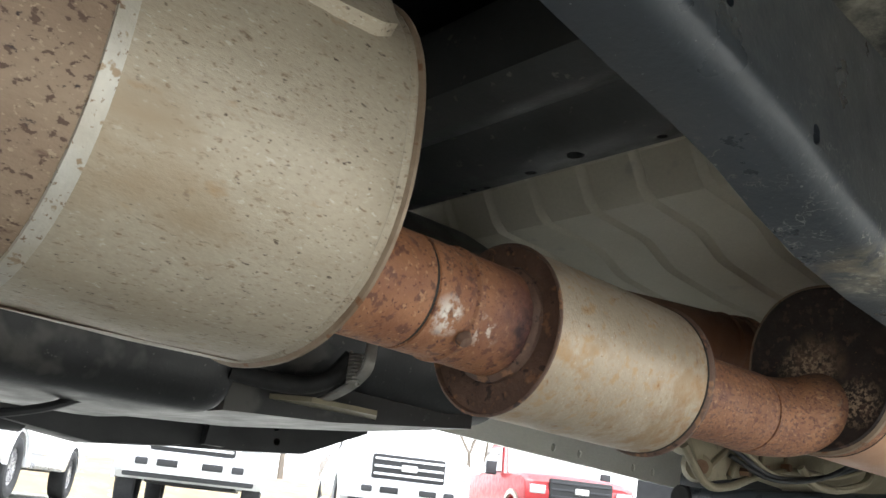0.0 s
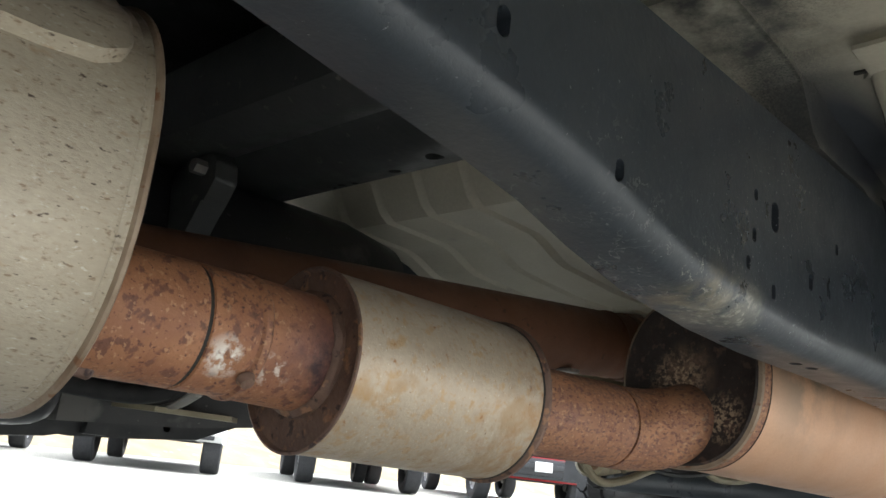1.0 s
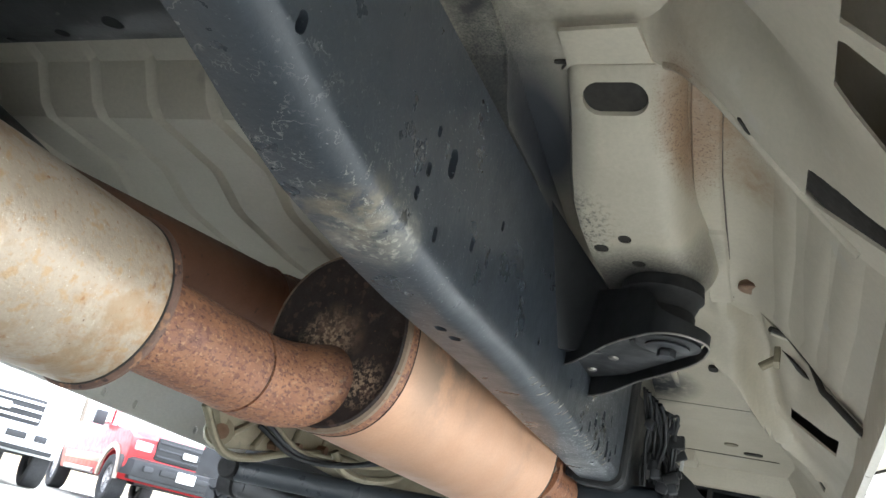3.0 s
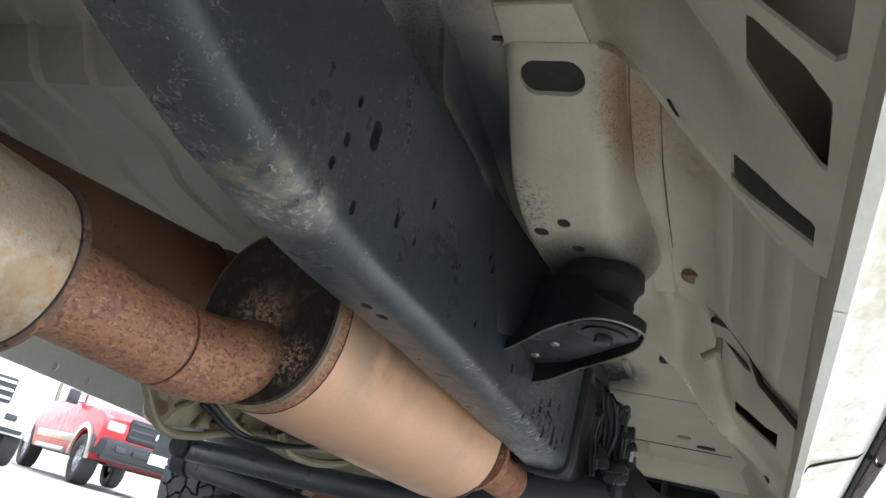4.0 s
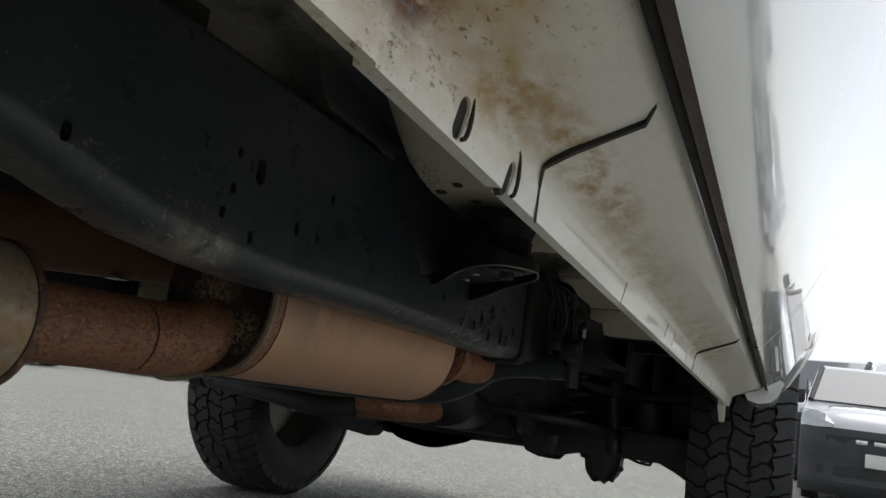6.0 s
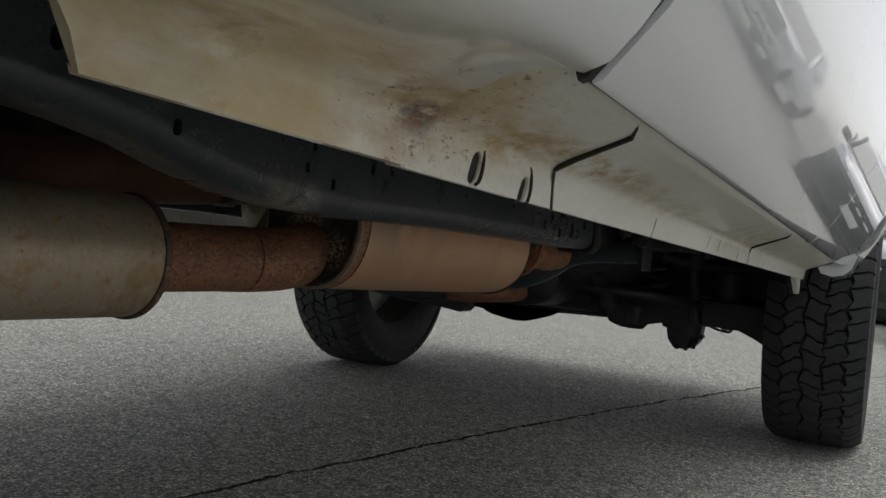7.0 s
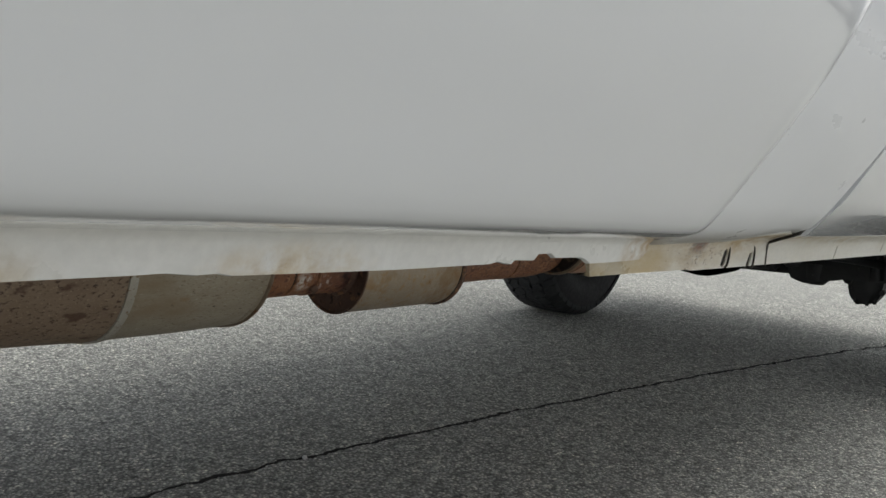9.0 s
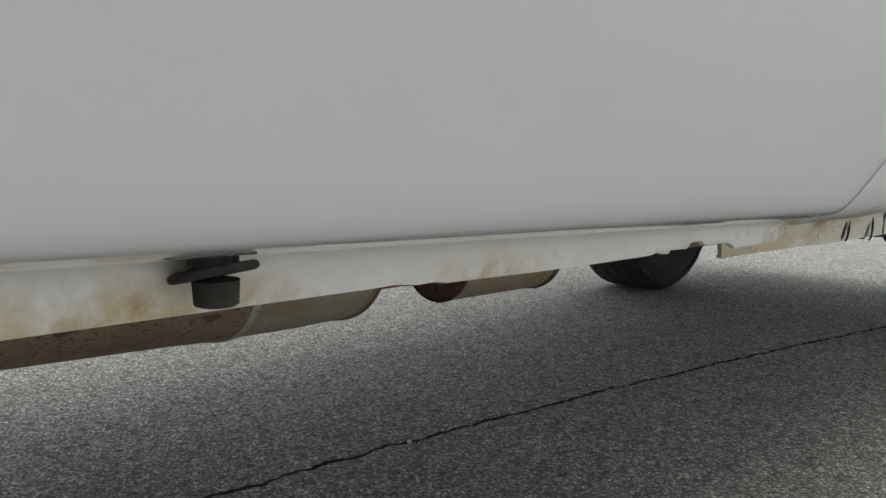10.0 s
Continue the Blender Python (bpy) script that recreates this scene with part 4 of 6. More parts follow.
part("rolled_flange", tube(bend([(x, float(np.interp(x, *BEAM_Y)) - 0.002, float(np.interp(x, *BEAM_Z)) + 0.002) for x in (0.558, 0.575, 0.60, 0.63, 0.66, 0.687, 0.71, 0.732)]), 0.005, 14), M_beige, out1)
part("edge_slot", loft([[(0.629, 0.524, 0.7405), (0.632, 0.521, 0.738), (0.640, 0.533, 0.7305), (0.637, 0.536, 0.733)], [(0.629, 0.524, 0.7465), (0.632, 0.521, 0.744), (0.640, 0.533, 0.7365), (0.637, 0.536, 0.739)]]), M_seam, out1)
for n_x, n_y, n_l in ((0.456, 0.552, 0.020), (0.572, 0.545, 0.034)):
    part("notch_gap", prism(slot(n_x, n_y, n_l, 0.006, 16), 0.8205, 0.824, "z"), M_seam, out1)
CREST = ((0.41, 0.56, 0.60, 0.642, 0.689, 0.759), (1.20, 1.185, 1.205, 1.30, 1.375, 1.45))
FRONT_Z = ((0.41, 0.56, 0.60, 0.62, 0.775), (0.778, 0.778, 0.748, 0.727, 0.572))
FRONT_REAR = ((0.41, 0.60, 0.62, 0.652, 0.675, 0.692, 0.728, 0.755, 0.775), (1.02, 1.02, 1.02, 1.0, 1.02, 1.035, 0.99, 0.985, 0.98))


def front_beam():
    """A rounded ridge that swings forward as it comes down to the sill, with a hollow behind it."""
    rows = []
    for x in np.linspace(0.41, 0.772, 44):
        z0, yc, y0 = (float(np.interp(x, *c)) for c in (FRONT_Z, CREST, FRONT_REAR))
        y1 = min(yc + 0.06 + 0.2 * smooth(x, 0.60, 0.68), 1.575)
        flat = 1.4 - 1.0 * smooth(x, 0.63, 0.72)
        row = []
        for k in range(34):
            y = y0 + (y1 - y0) * k / 33
            ridge = math.exp(-((y - yc) / 0.033) ** 2)
            hollow = math.exp(-((y - yc + 0.13) / 0.07) ** 2)
            up = max(0.0, float(np.interp(y, [p for p, _ in side_floor], [h for _, h in side_floor])) - floor_drop(x) - 0.007 - z0) * (1 - smooth(y, y0, y0 + 0.16))
            row.append((x, y, z0 + up - 0.042 * flat * ridge + (1 - smooth(x, 0.645, 0.685)) * 0.045 * flat * hollow * smooth(x, 0.58, 0.62)))
        rows.append(row + [(a, b, c + 0.004) for a, b, c in row[::-1]])
    return loft(rows)


out2 = part("sill_outrigger", front_beam(), M_beige, truck, "beige front outrigger with slots", 60)
ow = bmesh.new()
for outline in ([(0.683, 1.197), (0.746, 1.111), (0.746, 1.186), (0.683, 1.272)], [(0.679, 1.476), (0.742, 1.396), (0.742, 1.434), (0.679, 1.516)]):
    prism(outline, 0.5, 0.85, "z", 0, ow)
cut(out2, ow)
# near-black sheet behind both slots, in place of the shade inside
part("interior_shade", plate([(0.665, 1.08), (0.758, 1.08), (0.758, 1.55), (0.665, 1.55)], [], on_plane(1.385), 0.003), M_seam, out2)
part("edge_gap", tube([(x, float(np.interp(x, *FRONT_REAR)) - 0.003, float(np.interp(np.interp(x, *FRONT_REAR), [p for p, _ in side_floor], [h for _, h in side_floor])) - floor_drop(x) - 0.0125) for x in np.linspace(0.652, 0.766, 40)], 0.0042, 8), M_seam, out2, "dark overlap gap")
part("edge_fold", tube([(x, float(np.interp(x, *FRONT_REAR)) + 0.006, float(np.interp(np.interp(x, *FRONT_REAR), [p for p, _ in side_floor], [h for _, h in side_floor])) - floor_drop(x) - 0.0135) for x in np.linspace(0.652, 0.766, 40)], 0.0035, 8), M_beige, out2)
part("weld_stud", tube([(0.662, 1.045, 0.69), (0.642, 1.05, 0.678)], 0.006, 10), M_cast, out2)
part("stud_tab", box(0.662, 1.045, 0.692, 0.008, 0.035, 0.022, 0.002), M_cast, out2)
toe = part("toe_board", loft([[(x, 1.26, 0.80), (x, 1.30, 0.778), (x, 1.44, 0.762), (x, 1.565, 0.742), (x, 1.575, 0.735), (x, 1.60, 0.733), (x, 1.7, 0.733), (x, 1.76, 0.722), (x, 1.90, 0.717), (x, 1.915, 0.707), (x, 2.02, 0.70), (x, 2.06, 0.66), (x, 2.06, 0.81)] for x in (0.43, 0.57, 0.63, 0.70)]), M_beige, truck, "beige toe board panel")
part("panel_joint", box(0.54, 1.572, 0.7385, 0.22, 0.002, 0.003), M_greyp, toe)
part("panel_joint", box(0.54, 1.909, 0.7125, 0.24, 0.003, 0.004), M_seam, toe)
part("step_box", box(0.455, 1.96, 0.70, 0.05, 0.10, 0.03, 0.006), M_beige, toe)
part("drain_slot", prism(slot(0.606, 1.885, 0.04, 0.022), 0.7145, 0.720, "z"), M_seam, toe)
part("panel_dent", box(0.478, 1.47, 0.757, 0.012, 0.10, 0.012, 0.005), M_beige, toe)
part("panel_hole_rim", prism(slot(0.548, 1.40, 0.016, 0.03), 0.7625, 0.772, "z"), M_seam, toe)
part("panel_plug", tube([(0.562, 1.825, 0.722), (0.562, 1.825, 0.7175)], [0.016, 0.014], 20), M_cast, toe)

# sill of the cab: inner face, flange, underside
SILL_YS = [0.0025, 0.09, 0.18, 0.6, 1.0, 1.5, 2.0]
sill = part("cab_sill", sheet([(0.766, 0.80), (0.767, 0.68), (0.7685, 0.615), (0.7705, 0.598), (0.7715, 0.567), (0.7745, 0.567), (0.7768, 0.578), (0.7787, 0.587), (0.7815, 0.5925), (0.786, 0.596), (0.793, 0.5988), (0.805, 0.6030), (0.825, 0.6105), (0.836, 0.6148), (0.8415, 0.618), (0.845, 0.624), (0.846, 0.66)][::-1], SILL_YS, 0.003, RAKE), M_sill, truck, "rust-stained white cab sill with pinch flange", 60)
sh = bmesh.new()
for y, z, w, h in ((0.076, 0.575, 0.011, 0.018), (0.147, 0.571, 0.010, 0.017)):
    prism(slot(y, z + RAKE * y + 0.001, w, h), 0.70, 0.83, "x", 0, sh)
for y, z, w, h in ((0.471, 0.572, 0.004, 0.022), (0.737, 0.579, 0.005, 0.016), (0.807, 0.578, 0.005, 0.015), (0.962, 0.572, 0.005, 0.012), (1.18, 0.574, 0.005, 0.013), (1.24, 0.574, 0.005, 0.013), (1.4, 0.574, 0.005, 0.012)):
    box(0.77, y, z + RAKE * y, 0.1, w, h, 0, None, sh)
cut(sill, sh)
sill.data.materials.append(M_beige)
for f in sill.data.polygons:
    f.material_index = 1 if f.center.x < 0.7712 else 0
# near-black plates in the sill slots, drawn in place of shade
for y, z, w, h in ((0.076, 0.575, 0.011, 0.018), (0.147, 0.571, 0.010, 0.017)):
    part("slot_shade", loft([[(0.778 + 0.2 * (q - 0.573) + d, p, q) for p, q in slot(y, z + RAKE * y + 0.001, w * 0.99, h * 0.99)] for d in (-0.003, 0.0)]), M_seam, sill)
for y, z, r in ((0.081, 0.5795, 0.0125), (0.152, 0.5755, 0.012)):
    pts = [(0.7805 + 0.0006 * k / 8, y - 0.0045 + 0.0075 * math.cos(a), z + RAKE * y + r * math.sin(a)) for k, a in enumerate(np.linspace(-1.5, 1.35, 9))]
    part("hook_slot", tube(pts, 0.0011, 8), M_seam, sill)


def sill_seam(y0, parent, w=0.0045):
    pts = [(0.7775, 0.568), (0.7805, 0.585), (0.7845, 0.5935), (0.80, 0.5995), (0.82, 0.6075), (0.837, 0.614), (0.844, 0.6215)]
    ys = [0.02, 0.011, 0.002, -0.004, -0.006, -0.008, -0.02]
    bm = bmesh.new()
    loft([[(x, y0 + dy - w / 2, z - 0.0045 + RAKE * y0), (x, y0 + dy + w / 2, z - 0.0045 + RAKE * y0), (x, y0 + dy + w / 2, z + 0.003 + RAKE * y0), (x, y0 + dy - w / 2, z + 0.003 + RAKE * y0)] for (x, z), dy in zip(pts, ys)], True, True, bm)
    return part("panel_joint", bm, M_seam, parent)


sill_seam(0.182, sill)
sill_seam(1.05, sill)
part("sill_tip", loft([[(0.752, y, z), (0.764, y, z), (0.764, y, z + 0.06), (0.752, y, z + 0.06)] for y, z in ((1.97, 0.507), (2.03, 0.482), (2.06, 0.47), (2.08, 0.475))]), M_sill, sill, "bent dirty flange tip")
left_sill = part("cab_sill", sheet([(-x, z) for x, z in [(0.725, 0.68), (0.76, 0.62), (0.772, 0.54), (0.779, 0.54), (0.784, 0.575), (0.85, 0.61), (0.853, 0.66)]], SILL_YS, 0.003, RAKE), M_sill, truck, "white far-side cab sill with drain holes")
lh = bmesh.new()
for y in (1.39, 1.5, 1.75, 1.85, 0.3, 0.8):
    prism(slot(y, 0.565 + RAKE * y, 0.018, 0.02), -0.83, -0.74, "x", 0, lh)
cut(left_sill, lh)

# body sides
SIDE = [(0.866, 0.606), (0.8705, 0.6075), (0.897, 0.6385), (0.926, 0.688), (0.948, 0.733), (0.966, 0.79), (0.977, 0.86), (0.983, 0.95), (0.985, 1.1), (0.975, 1.25)]


def side_panel(name, y0, y1, label, thick):
    return part(name, sheet(SIDE, np.linspace(y0, y1, 5), thick, RAKE), M_white, truck, label, 50)


corner_line = [(0.7715, 0.567), (0.7755, 0.567), (0.7775, 0.578), (0.7795, 0.587), (0.783, 0.5925), (0.789, 0.5955), (0.80, 0.5968), (0.82, 0.5975), (0.838, 0.5985), (0.852, 0.6012), (0.864, 0.606), (0.875, 0.6135), *[(p.x, p.z) for p in bend([(x, 0, z) for x, z in [(0.886, 0.6265), (0.899, 0.6455), *SIDE[3:]]], 4)]]
corner = sheet(corner_line, [-0.176, -0.15, -0.11, -0.08, -0.055, -0.03, -0.01, 0.0025], 0.003, RAKE)
for v in corner.verts:
    if v.co.y < -0.16:
        v.co.y -= 0.0285 * min(1.0, max(0.0, (v.co.z - 0.572) / 0.034)) - 0.004 * math.sin(min(1.0, max(0.0, (v.co.z - 0.572) / 0.03)) * 3.14)
for v in corner.verts:   # the corner runs out into the sill's profile
    w = min(1.0, max(0.0, (v.co.y + 0.11) / 0.1125))
    w = w * w * (3 - 2 * w)
    v.co.z += w * float(np.interp(v.co.x, (0.778, 0.783, 0.789, 0.80, 0.82, 0.838, 0.852, 0.864, 0.876), (0, -0.002, -0.0022, 0.0010, 0.0076, 0.0136, 0.0105, 0.003, 0)))
    v.co.x += w * float(np.interp(v.co.x, (0.7715, 0.7755, 0.7775, 0.7795, 0.783, 0.789, 0.80), (0, 0.002, 0.0024, 0.0022, 0.0009, -0.0015, 0)))
for v in corner.verts:   # its rear edge is tucked in behind the bed
    if v.co.x > 0.84:
        v.co.x -= 0.007 * smooth(-v.co.y, 0.14, 0.205)
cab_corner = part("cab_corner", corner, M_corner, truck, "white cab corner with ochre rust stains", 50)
for y in (0.0058, 1.0568):
    part("door_seal", sheet([(x - 0.0045, z) for x, z in SIDE], [y - 0.0034, y + 0.0034], 0.008, RAKE), M_seam, truck)
part("channel_roof", sheet([(0.843, 0.638), (0.855, 0.638), (0.868, 0.638)], [-0.168, 0.5, 1.2, 1.93], 0.01, RAKE), M_black, truck)
rear_door = side_panel("rear_door", 0.0085, 1.054, "glossy white rear door", 0.004)
front_door = side_panel("front_door", 1.0595, 1.93, "glossy white front door", 0.004)
for door, y0, y1 in ((rear_door, 0.012, 1.045), (front_door, 1.068, 1.925)):
    part("door_hem", sheet([(0.8555, 0.622), (0.857, 0.6135), (0.860, 0.6095), (0.8665, 0.6075)], np.linspace(y0, y1, 6), 0.003, RAKE), M_hem, door, "dirt-brown hem under the door")
    part("seal_bulb", tube([(0.8525, y, 0.6205 + RAKE * y) for y in np.linspace(y0, y1, 8)], 0.0036, 14), M_rubber, door, "grey rubber seal bulb")
part("cab_back", prism([(0.70, 0.70), (0.88, 0.665), (0.93, 0.74), (0.965, 0.9), (0.965, 1.25), (-0.965, 1.25), (-0.965, 0.9), (-0.93, 0.74), (-0.88, 0.665), (-0.70, 0.70), (-0.70, 0.8), (0.70, 0.8)], -0.170, -0.162, "y"), M_white, truck)
part("cab_floor_cover", box(0, 1.0, 0.865, 1.6, 2.34, 0.01), M_black, truck)
fend = part("front_fender", loft([[(x + dx, y, z + RAKE * y) for x, z in SIDE[1:]] + [(x + dx - 0.012, y, z + RAKE * y) for x, z in SIDE[1:][::-1]] for y, dx in ((1.935, 0), (2.05, 0.005), (2.12, 0.012))]), M_white, truck, "white front fender", 50)
part("fender_lower_lip", loft([[(0.812, y, z + 0.022), (0.82, y, z + 0.006), (0.845, y, z), (0.872, y, z + 0.006), (0.888, y, z + 0.022), (0.90, y, z + 0.055), (0.88, y, z + 0.065), (0.84, y, z + 0.03)] for y, z in ((1.96, 0.524), (2.05, 0.516), (2.12, 0.52))]), M_white, fend, "curved lower edge of the fender")
liner = part("wheel_liner", loft([[(x, 2.6 + 0.5 * math.cos(a), 0.42 + 0.5 * math.sin(a)) for x in (0.5, 0.9)] + [(x, 2.6 + 0.51 * math.cos(a), 0.42 + 0.51 * math.sin(a)) for x in (0.9, 0.5)] for a in np.linspace(0, 2.72, 18)]), M_black, truck, "black wheel arch liner")
part("inner_wall", box(0.505, 2.6, 0.72, 0.01, 1.0, 0.36), M_black, liner)
part("wheel_liner", loft([[(-x, 2.6 + 0.5 * math.cos(a), 0.42 + 0.5 * math.sin(a)) for x in (0.5, 0.98)] + [(-x, 2.6 + 0.51 * math.cos(a), 0.42 + 0.51 * math.sin(a)) for x in (0.98, 0.5)] for a in np.linspace(0, math.pi, 20)]), M_black, truck, "black wheel arch liner")

# far side, roof and front, plain
part("far_side_panel", sheet([(-x, z) for x, z in SIDE], [-0.17, 1.0, 2.1], 0.012, RAKE), M_white, truck)
part("cab_roof", loft([[(s * x, y, z) for s, x, z in ((1, 0.97, 1.25), (1, 0.72, 1.86), (-1, 0.72, 1.86), (-1, 0.97, 1.25))] for y in (-0.17, 0.1, 1.3, 2.15)]), M_white, truck, "white cab roof")
# its unseen front is brought down low to deepen the shade on the ground
part("engine_bay", loft([[(0.9, y, z0), (0.95, y, z1), (-0.95, y, z1), (-0.9, y, z0)] for y, z0, z1 in ((2.1, 0.85, 1.28), (2.6, 0.9, 1.26), (3.3, 0.5, 1.15), (3.55, 0.44, 1.0))]), M_white, truck, "white bonnet and front end")
part("firewall", box(0, 2.12, 0.93, 1.7, 0.03, 0.55), M_black, truck)
engine = part("engine", loft([ring((-0.02, y, z), a, c, 28, 3.2) for y, z, a, c in ((1.76, 0.68, 0.2, 0.12), (1.85, 0.70, 0.3, 0.2), (2.2, 0.72, 0.36, 0.3), (3.0, 0.74, 0.38, 0.32), (3.2, 0.74, 0.3, 0.25))]), M_black, truck, "dark engine block and oil pan")
part("oil_pan", loft([ring((-0.1, y, 0.45), a, c, 24, 3.2) for y, a, c in ((2.0, 0.1, 0.05), (2.06, 0.2, 0.1), (2.4, 0.2, 0.11), (2.5, 0.12, 0.06))]), M_black, engine)

# load bed
BRAKE = -0.041   # the bed leans a little more than the cab
BED = [(0.8365, 0.598), (0.848, 0.6), (0.862, 0.603), (0.875, 0.611), (0.8985, 0.6445), (0.923, 0.682), (0.9445, 0.7215), (0.958, 0.757), (0.972, 0.81), (0.981, 0.88), (0.985, 1.0), (0.975, 1.3)]


def smooth_line(line, steps=4):
    return [(p.x, p.z) for p in bend([(x, 0, z) for x, z in line], steps)]


def rolled_panel(line, stations, thick, rake):
    """A pressed side whose ends roll inwards; stations are (y, how far it is drawn in)."""
    p = [Vector((a, 0, c)) for a, c in line]
    inward = []
    for k in range(len(p)):
        d = (p[min(k + 1, len(p) - 1)] - p[max(k - 1, 0)]).normalized()
        inward.append(Vector((-d.z, 0, d.x)))
    return loft([[q + n * g + Vector((0, y, rake * y)) for q, n in zip(p, inward)] + [q + n * (g + thick) + Vector((0, y, rake * y)) for q, n in zip(p[::-1], inward[::-1])] for y, g in stations])


bed = part("bed_side", rolled_panel(smooth_line(BED), [*[(y, 0.0) for y in np.linspace(-2.9, -0.24, 12)], (-0.222, 0.0), (-0.214, 0.0003), (-0.209, 0.0011), (-0.206, 0.003)], 0.006, BRAKE), M_white, truck, "glossy white load bed side", 60)
LIP = [(-2.9, 0.575), (-0.9, 0.580), (-0.697, 0.580), (-0.575, 0.5825), (-0.562, 0.583), (-0.55, 0.582), (-0.541, 0.5825), (-0.535, 0.5815), (-0.45, 0.582), (-0.38, 0.5835), (-0.373, 0.5847), (-0.361, 0.5832), (-0.358, 0.5853), (-0.34, 0.585), (-0.336, 0.5882),
       (-0.323, 0.5888), (-0.318, 0.5862), (-0.29, 0.5862), (-0.285, 0.5852), (-0.279, 0.5825), (-0.25, 0.583), (-0.215, 0.5842), (-0.208, 0.587)]
lip = part("bed_lip", loft([[(0.8285, y, z + BRAKE * y), (0.8315, y, z + 0.0005 + BRAKE * y), (0.8335, y, z + 0.3 * (0.598 - z) + BRAKE * y), (0.8345, y, z + 0.75 * (0.598 - z) + BRAKE * y), (0.838, y, 0.5985 + BRAKE * y), (0.85, y, 0.6025 + BRAKE * y),
                            (0.835, y, 0.602 + BRAKE * y), (0.831, y, 0.597 + BRAKE * y)] for y, z in LIP]), M_lip, bed, "stained folded lower lip of the bed")
part("far_bed_side", sheet([(-x, z) for x, z in BED], [-2.9, -0.206], 0.012, BRAKE), M_white, truck)
bfloor = part("bed_floor", loft([[(-0.82, y, 0.86 + h), (0.82, y, 0.86 + h), (0.82, y, 0.88 + h), (-0.82, y, 0.88 + h)] for y, h in [(-2.9 + 0.0675 * k, 0.02 * (k % 2)) for k in range(41)]]), M_black, truck, "dark corrugated load bed floor")
part("bed_front_wall", box(0, -0.22, 1.05, 1.84, 0.02, 0.5, 0.004), M_white, truck)
part("inner_side", box(0.79, -1.55, 0.78, 0.01, 2.6, 0.2), M_black, bfloor)
for s, nm in ((1, "bed_inner_wall"), (-1, "far_bed_inner_wall")):
    part(nm, box(s * 0.79, -1.55, 1.08, 0.012, 2.68, 0.42), M_white, bfloor)
    part("bed_rail_cap", box(s * 0.882, -1.55, 1.30, 0.21, 2.7, 0.02, 0.004), M_black, bfloor)
part("tailgate", box(0, -2.9, 1.05, 1.9, 0.05, 0.5, 0.01), M_white, truck)
plug = part("drain_grommet", tube([(0.845 - 0.24 * (z - 0.622), -0.6455 - 0.05 * (z - 0.622), z) for z in (0.6208, 0.6214, 0.6228, 0.6234)], [0.0118, 0.0128, 0.0128, 0.0118], 24), M_seam, truck, "black rubber grommet hanging below the bed lip")
part("grommet_stem", tube([(0.845, -0.645, z) for z in (0.62, 0.613, 0.6125)], [0.0068, 0.0064, 0.0055], 14), M_seam, plug)
part("grommet_neck", tube([(0.845, -0.6455, z) for z in (0.624, 0.6315)], [0.007, 0.0075], 14), M_greyp, plug)

# fuel tank and its guards on the far side
TANK = [(-0.185, 0.74), (-0.180, 0.487), (-0.170, 0.483), (-0.168, 0.478), (-0.172, 0.474), (-0.182, 0.470), (-0.187, 0.445), (-0.192, 0.428), (-0.202, 0.414), (-0.218, 0.405), (-0.24, 0.4015), (-0.30, 0.400), (-0.48, 0.400), (-0.498, 0.415), (-0.5, 0.53), (-0.35, 0.54), (-0.35, 0.74)]
tank = part("fuel_tank", loft([[(-0.33 + (x + 0.33) * g, y, 0.57 + (z - 0.57) * (1 + (g - 1) * 0.5)) for x, z in TANK] for y, g in ((-1.0, 0.8), (-0.96, 0.97), (-0.9, 1.0), (0.07, 1.0), (0.10, 0.985), (0.12, 0.95), (0.132, 0.88), (0.136, 0.8))]), M_tank, truck, "black plastic fuel tank")
part("front_tank_section", loft([ring((-0.33, y, 0.60), a, c, 40, 3.0) for y, a, c in ((0.13, 0.12, 0.14), (0.15, 0.135, 0.155), (0.18, 0.135, 0.148), (0.5, 0.14, 0.152), (0.6, 0.125, 0.14), (0.65, 0.06, 0.09))]), M_tank, tank)
part("tank_guard", loft([[(-0.24, y, z), (-0.50, y, z - 0.004), (-0.50, y, z + 0.035), (-0.24, y, z + 0.045)] for y, z in ((0.145, 0.413), (0.3, 0.422), (0.55, 0.45))]), M_tank, tank)
part("strap", tube(bend([(-0.117, 0.25, 0.52), (-0.117, 0.25, 0.489), (-0.124, 0.25, 0.470), (-0.157, 0.25, 0.452), (-0.21, 0.25, 0.44), (-0.308, 0.25, 0.439), (-0.494, 0.25, 0.44)]), 0.008, 12, True, None, 3.0, 0.4), M_steel, tank, "pale metal tank strap")
part("spring", tube([(-0.137 + 0.007 * math.cos(k * 0.9), 0.245 + 0.007 * math.sin(k * 0.9), 0.456 + 0.0006 * k) for k in range(62)], 0.0021, 8), M_steel, tank, "small coil spring")
part("shield_plate", loft([[(x, y, 0.437 - 0.02 * (x + 0.3)) for x, y in ((-0.45, 0.17), (-0.30, 0.17), (-0.19, 0.23), (-0.19, 0.33), (-0.24, 0.37), (-0.42, 0.37))], [(x, y, 0.443 - 0.02 * (x + 0.3)) for x, y in ((-0.45, 0.17), (-0.30, 0.17), (-0.19, 0.23), (-0.19, 0.33), (-0.24, 0.37), (-0.42, 0.37))]]), M_cast, tank, "pale metal shield under the tank")
part("vent_hose", tube(bend([(-0.2, 0.12, 0.452), (-0.19, 0.2, 0.45), (-0.17, 0.235, 0.462), (-0.15, 0.25, 0.49)]), 0.011, 12), M_rubber, tank)
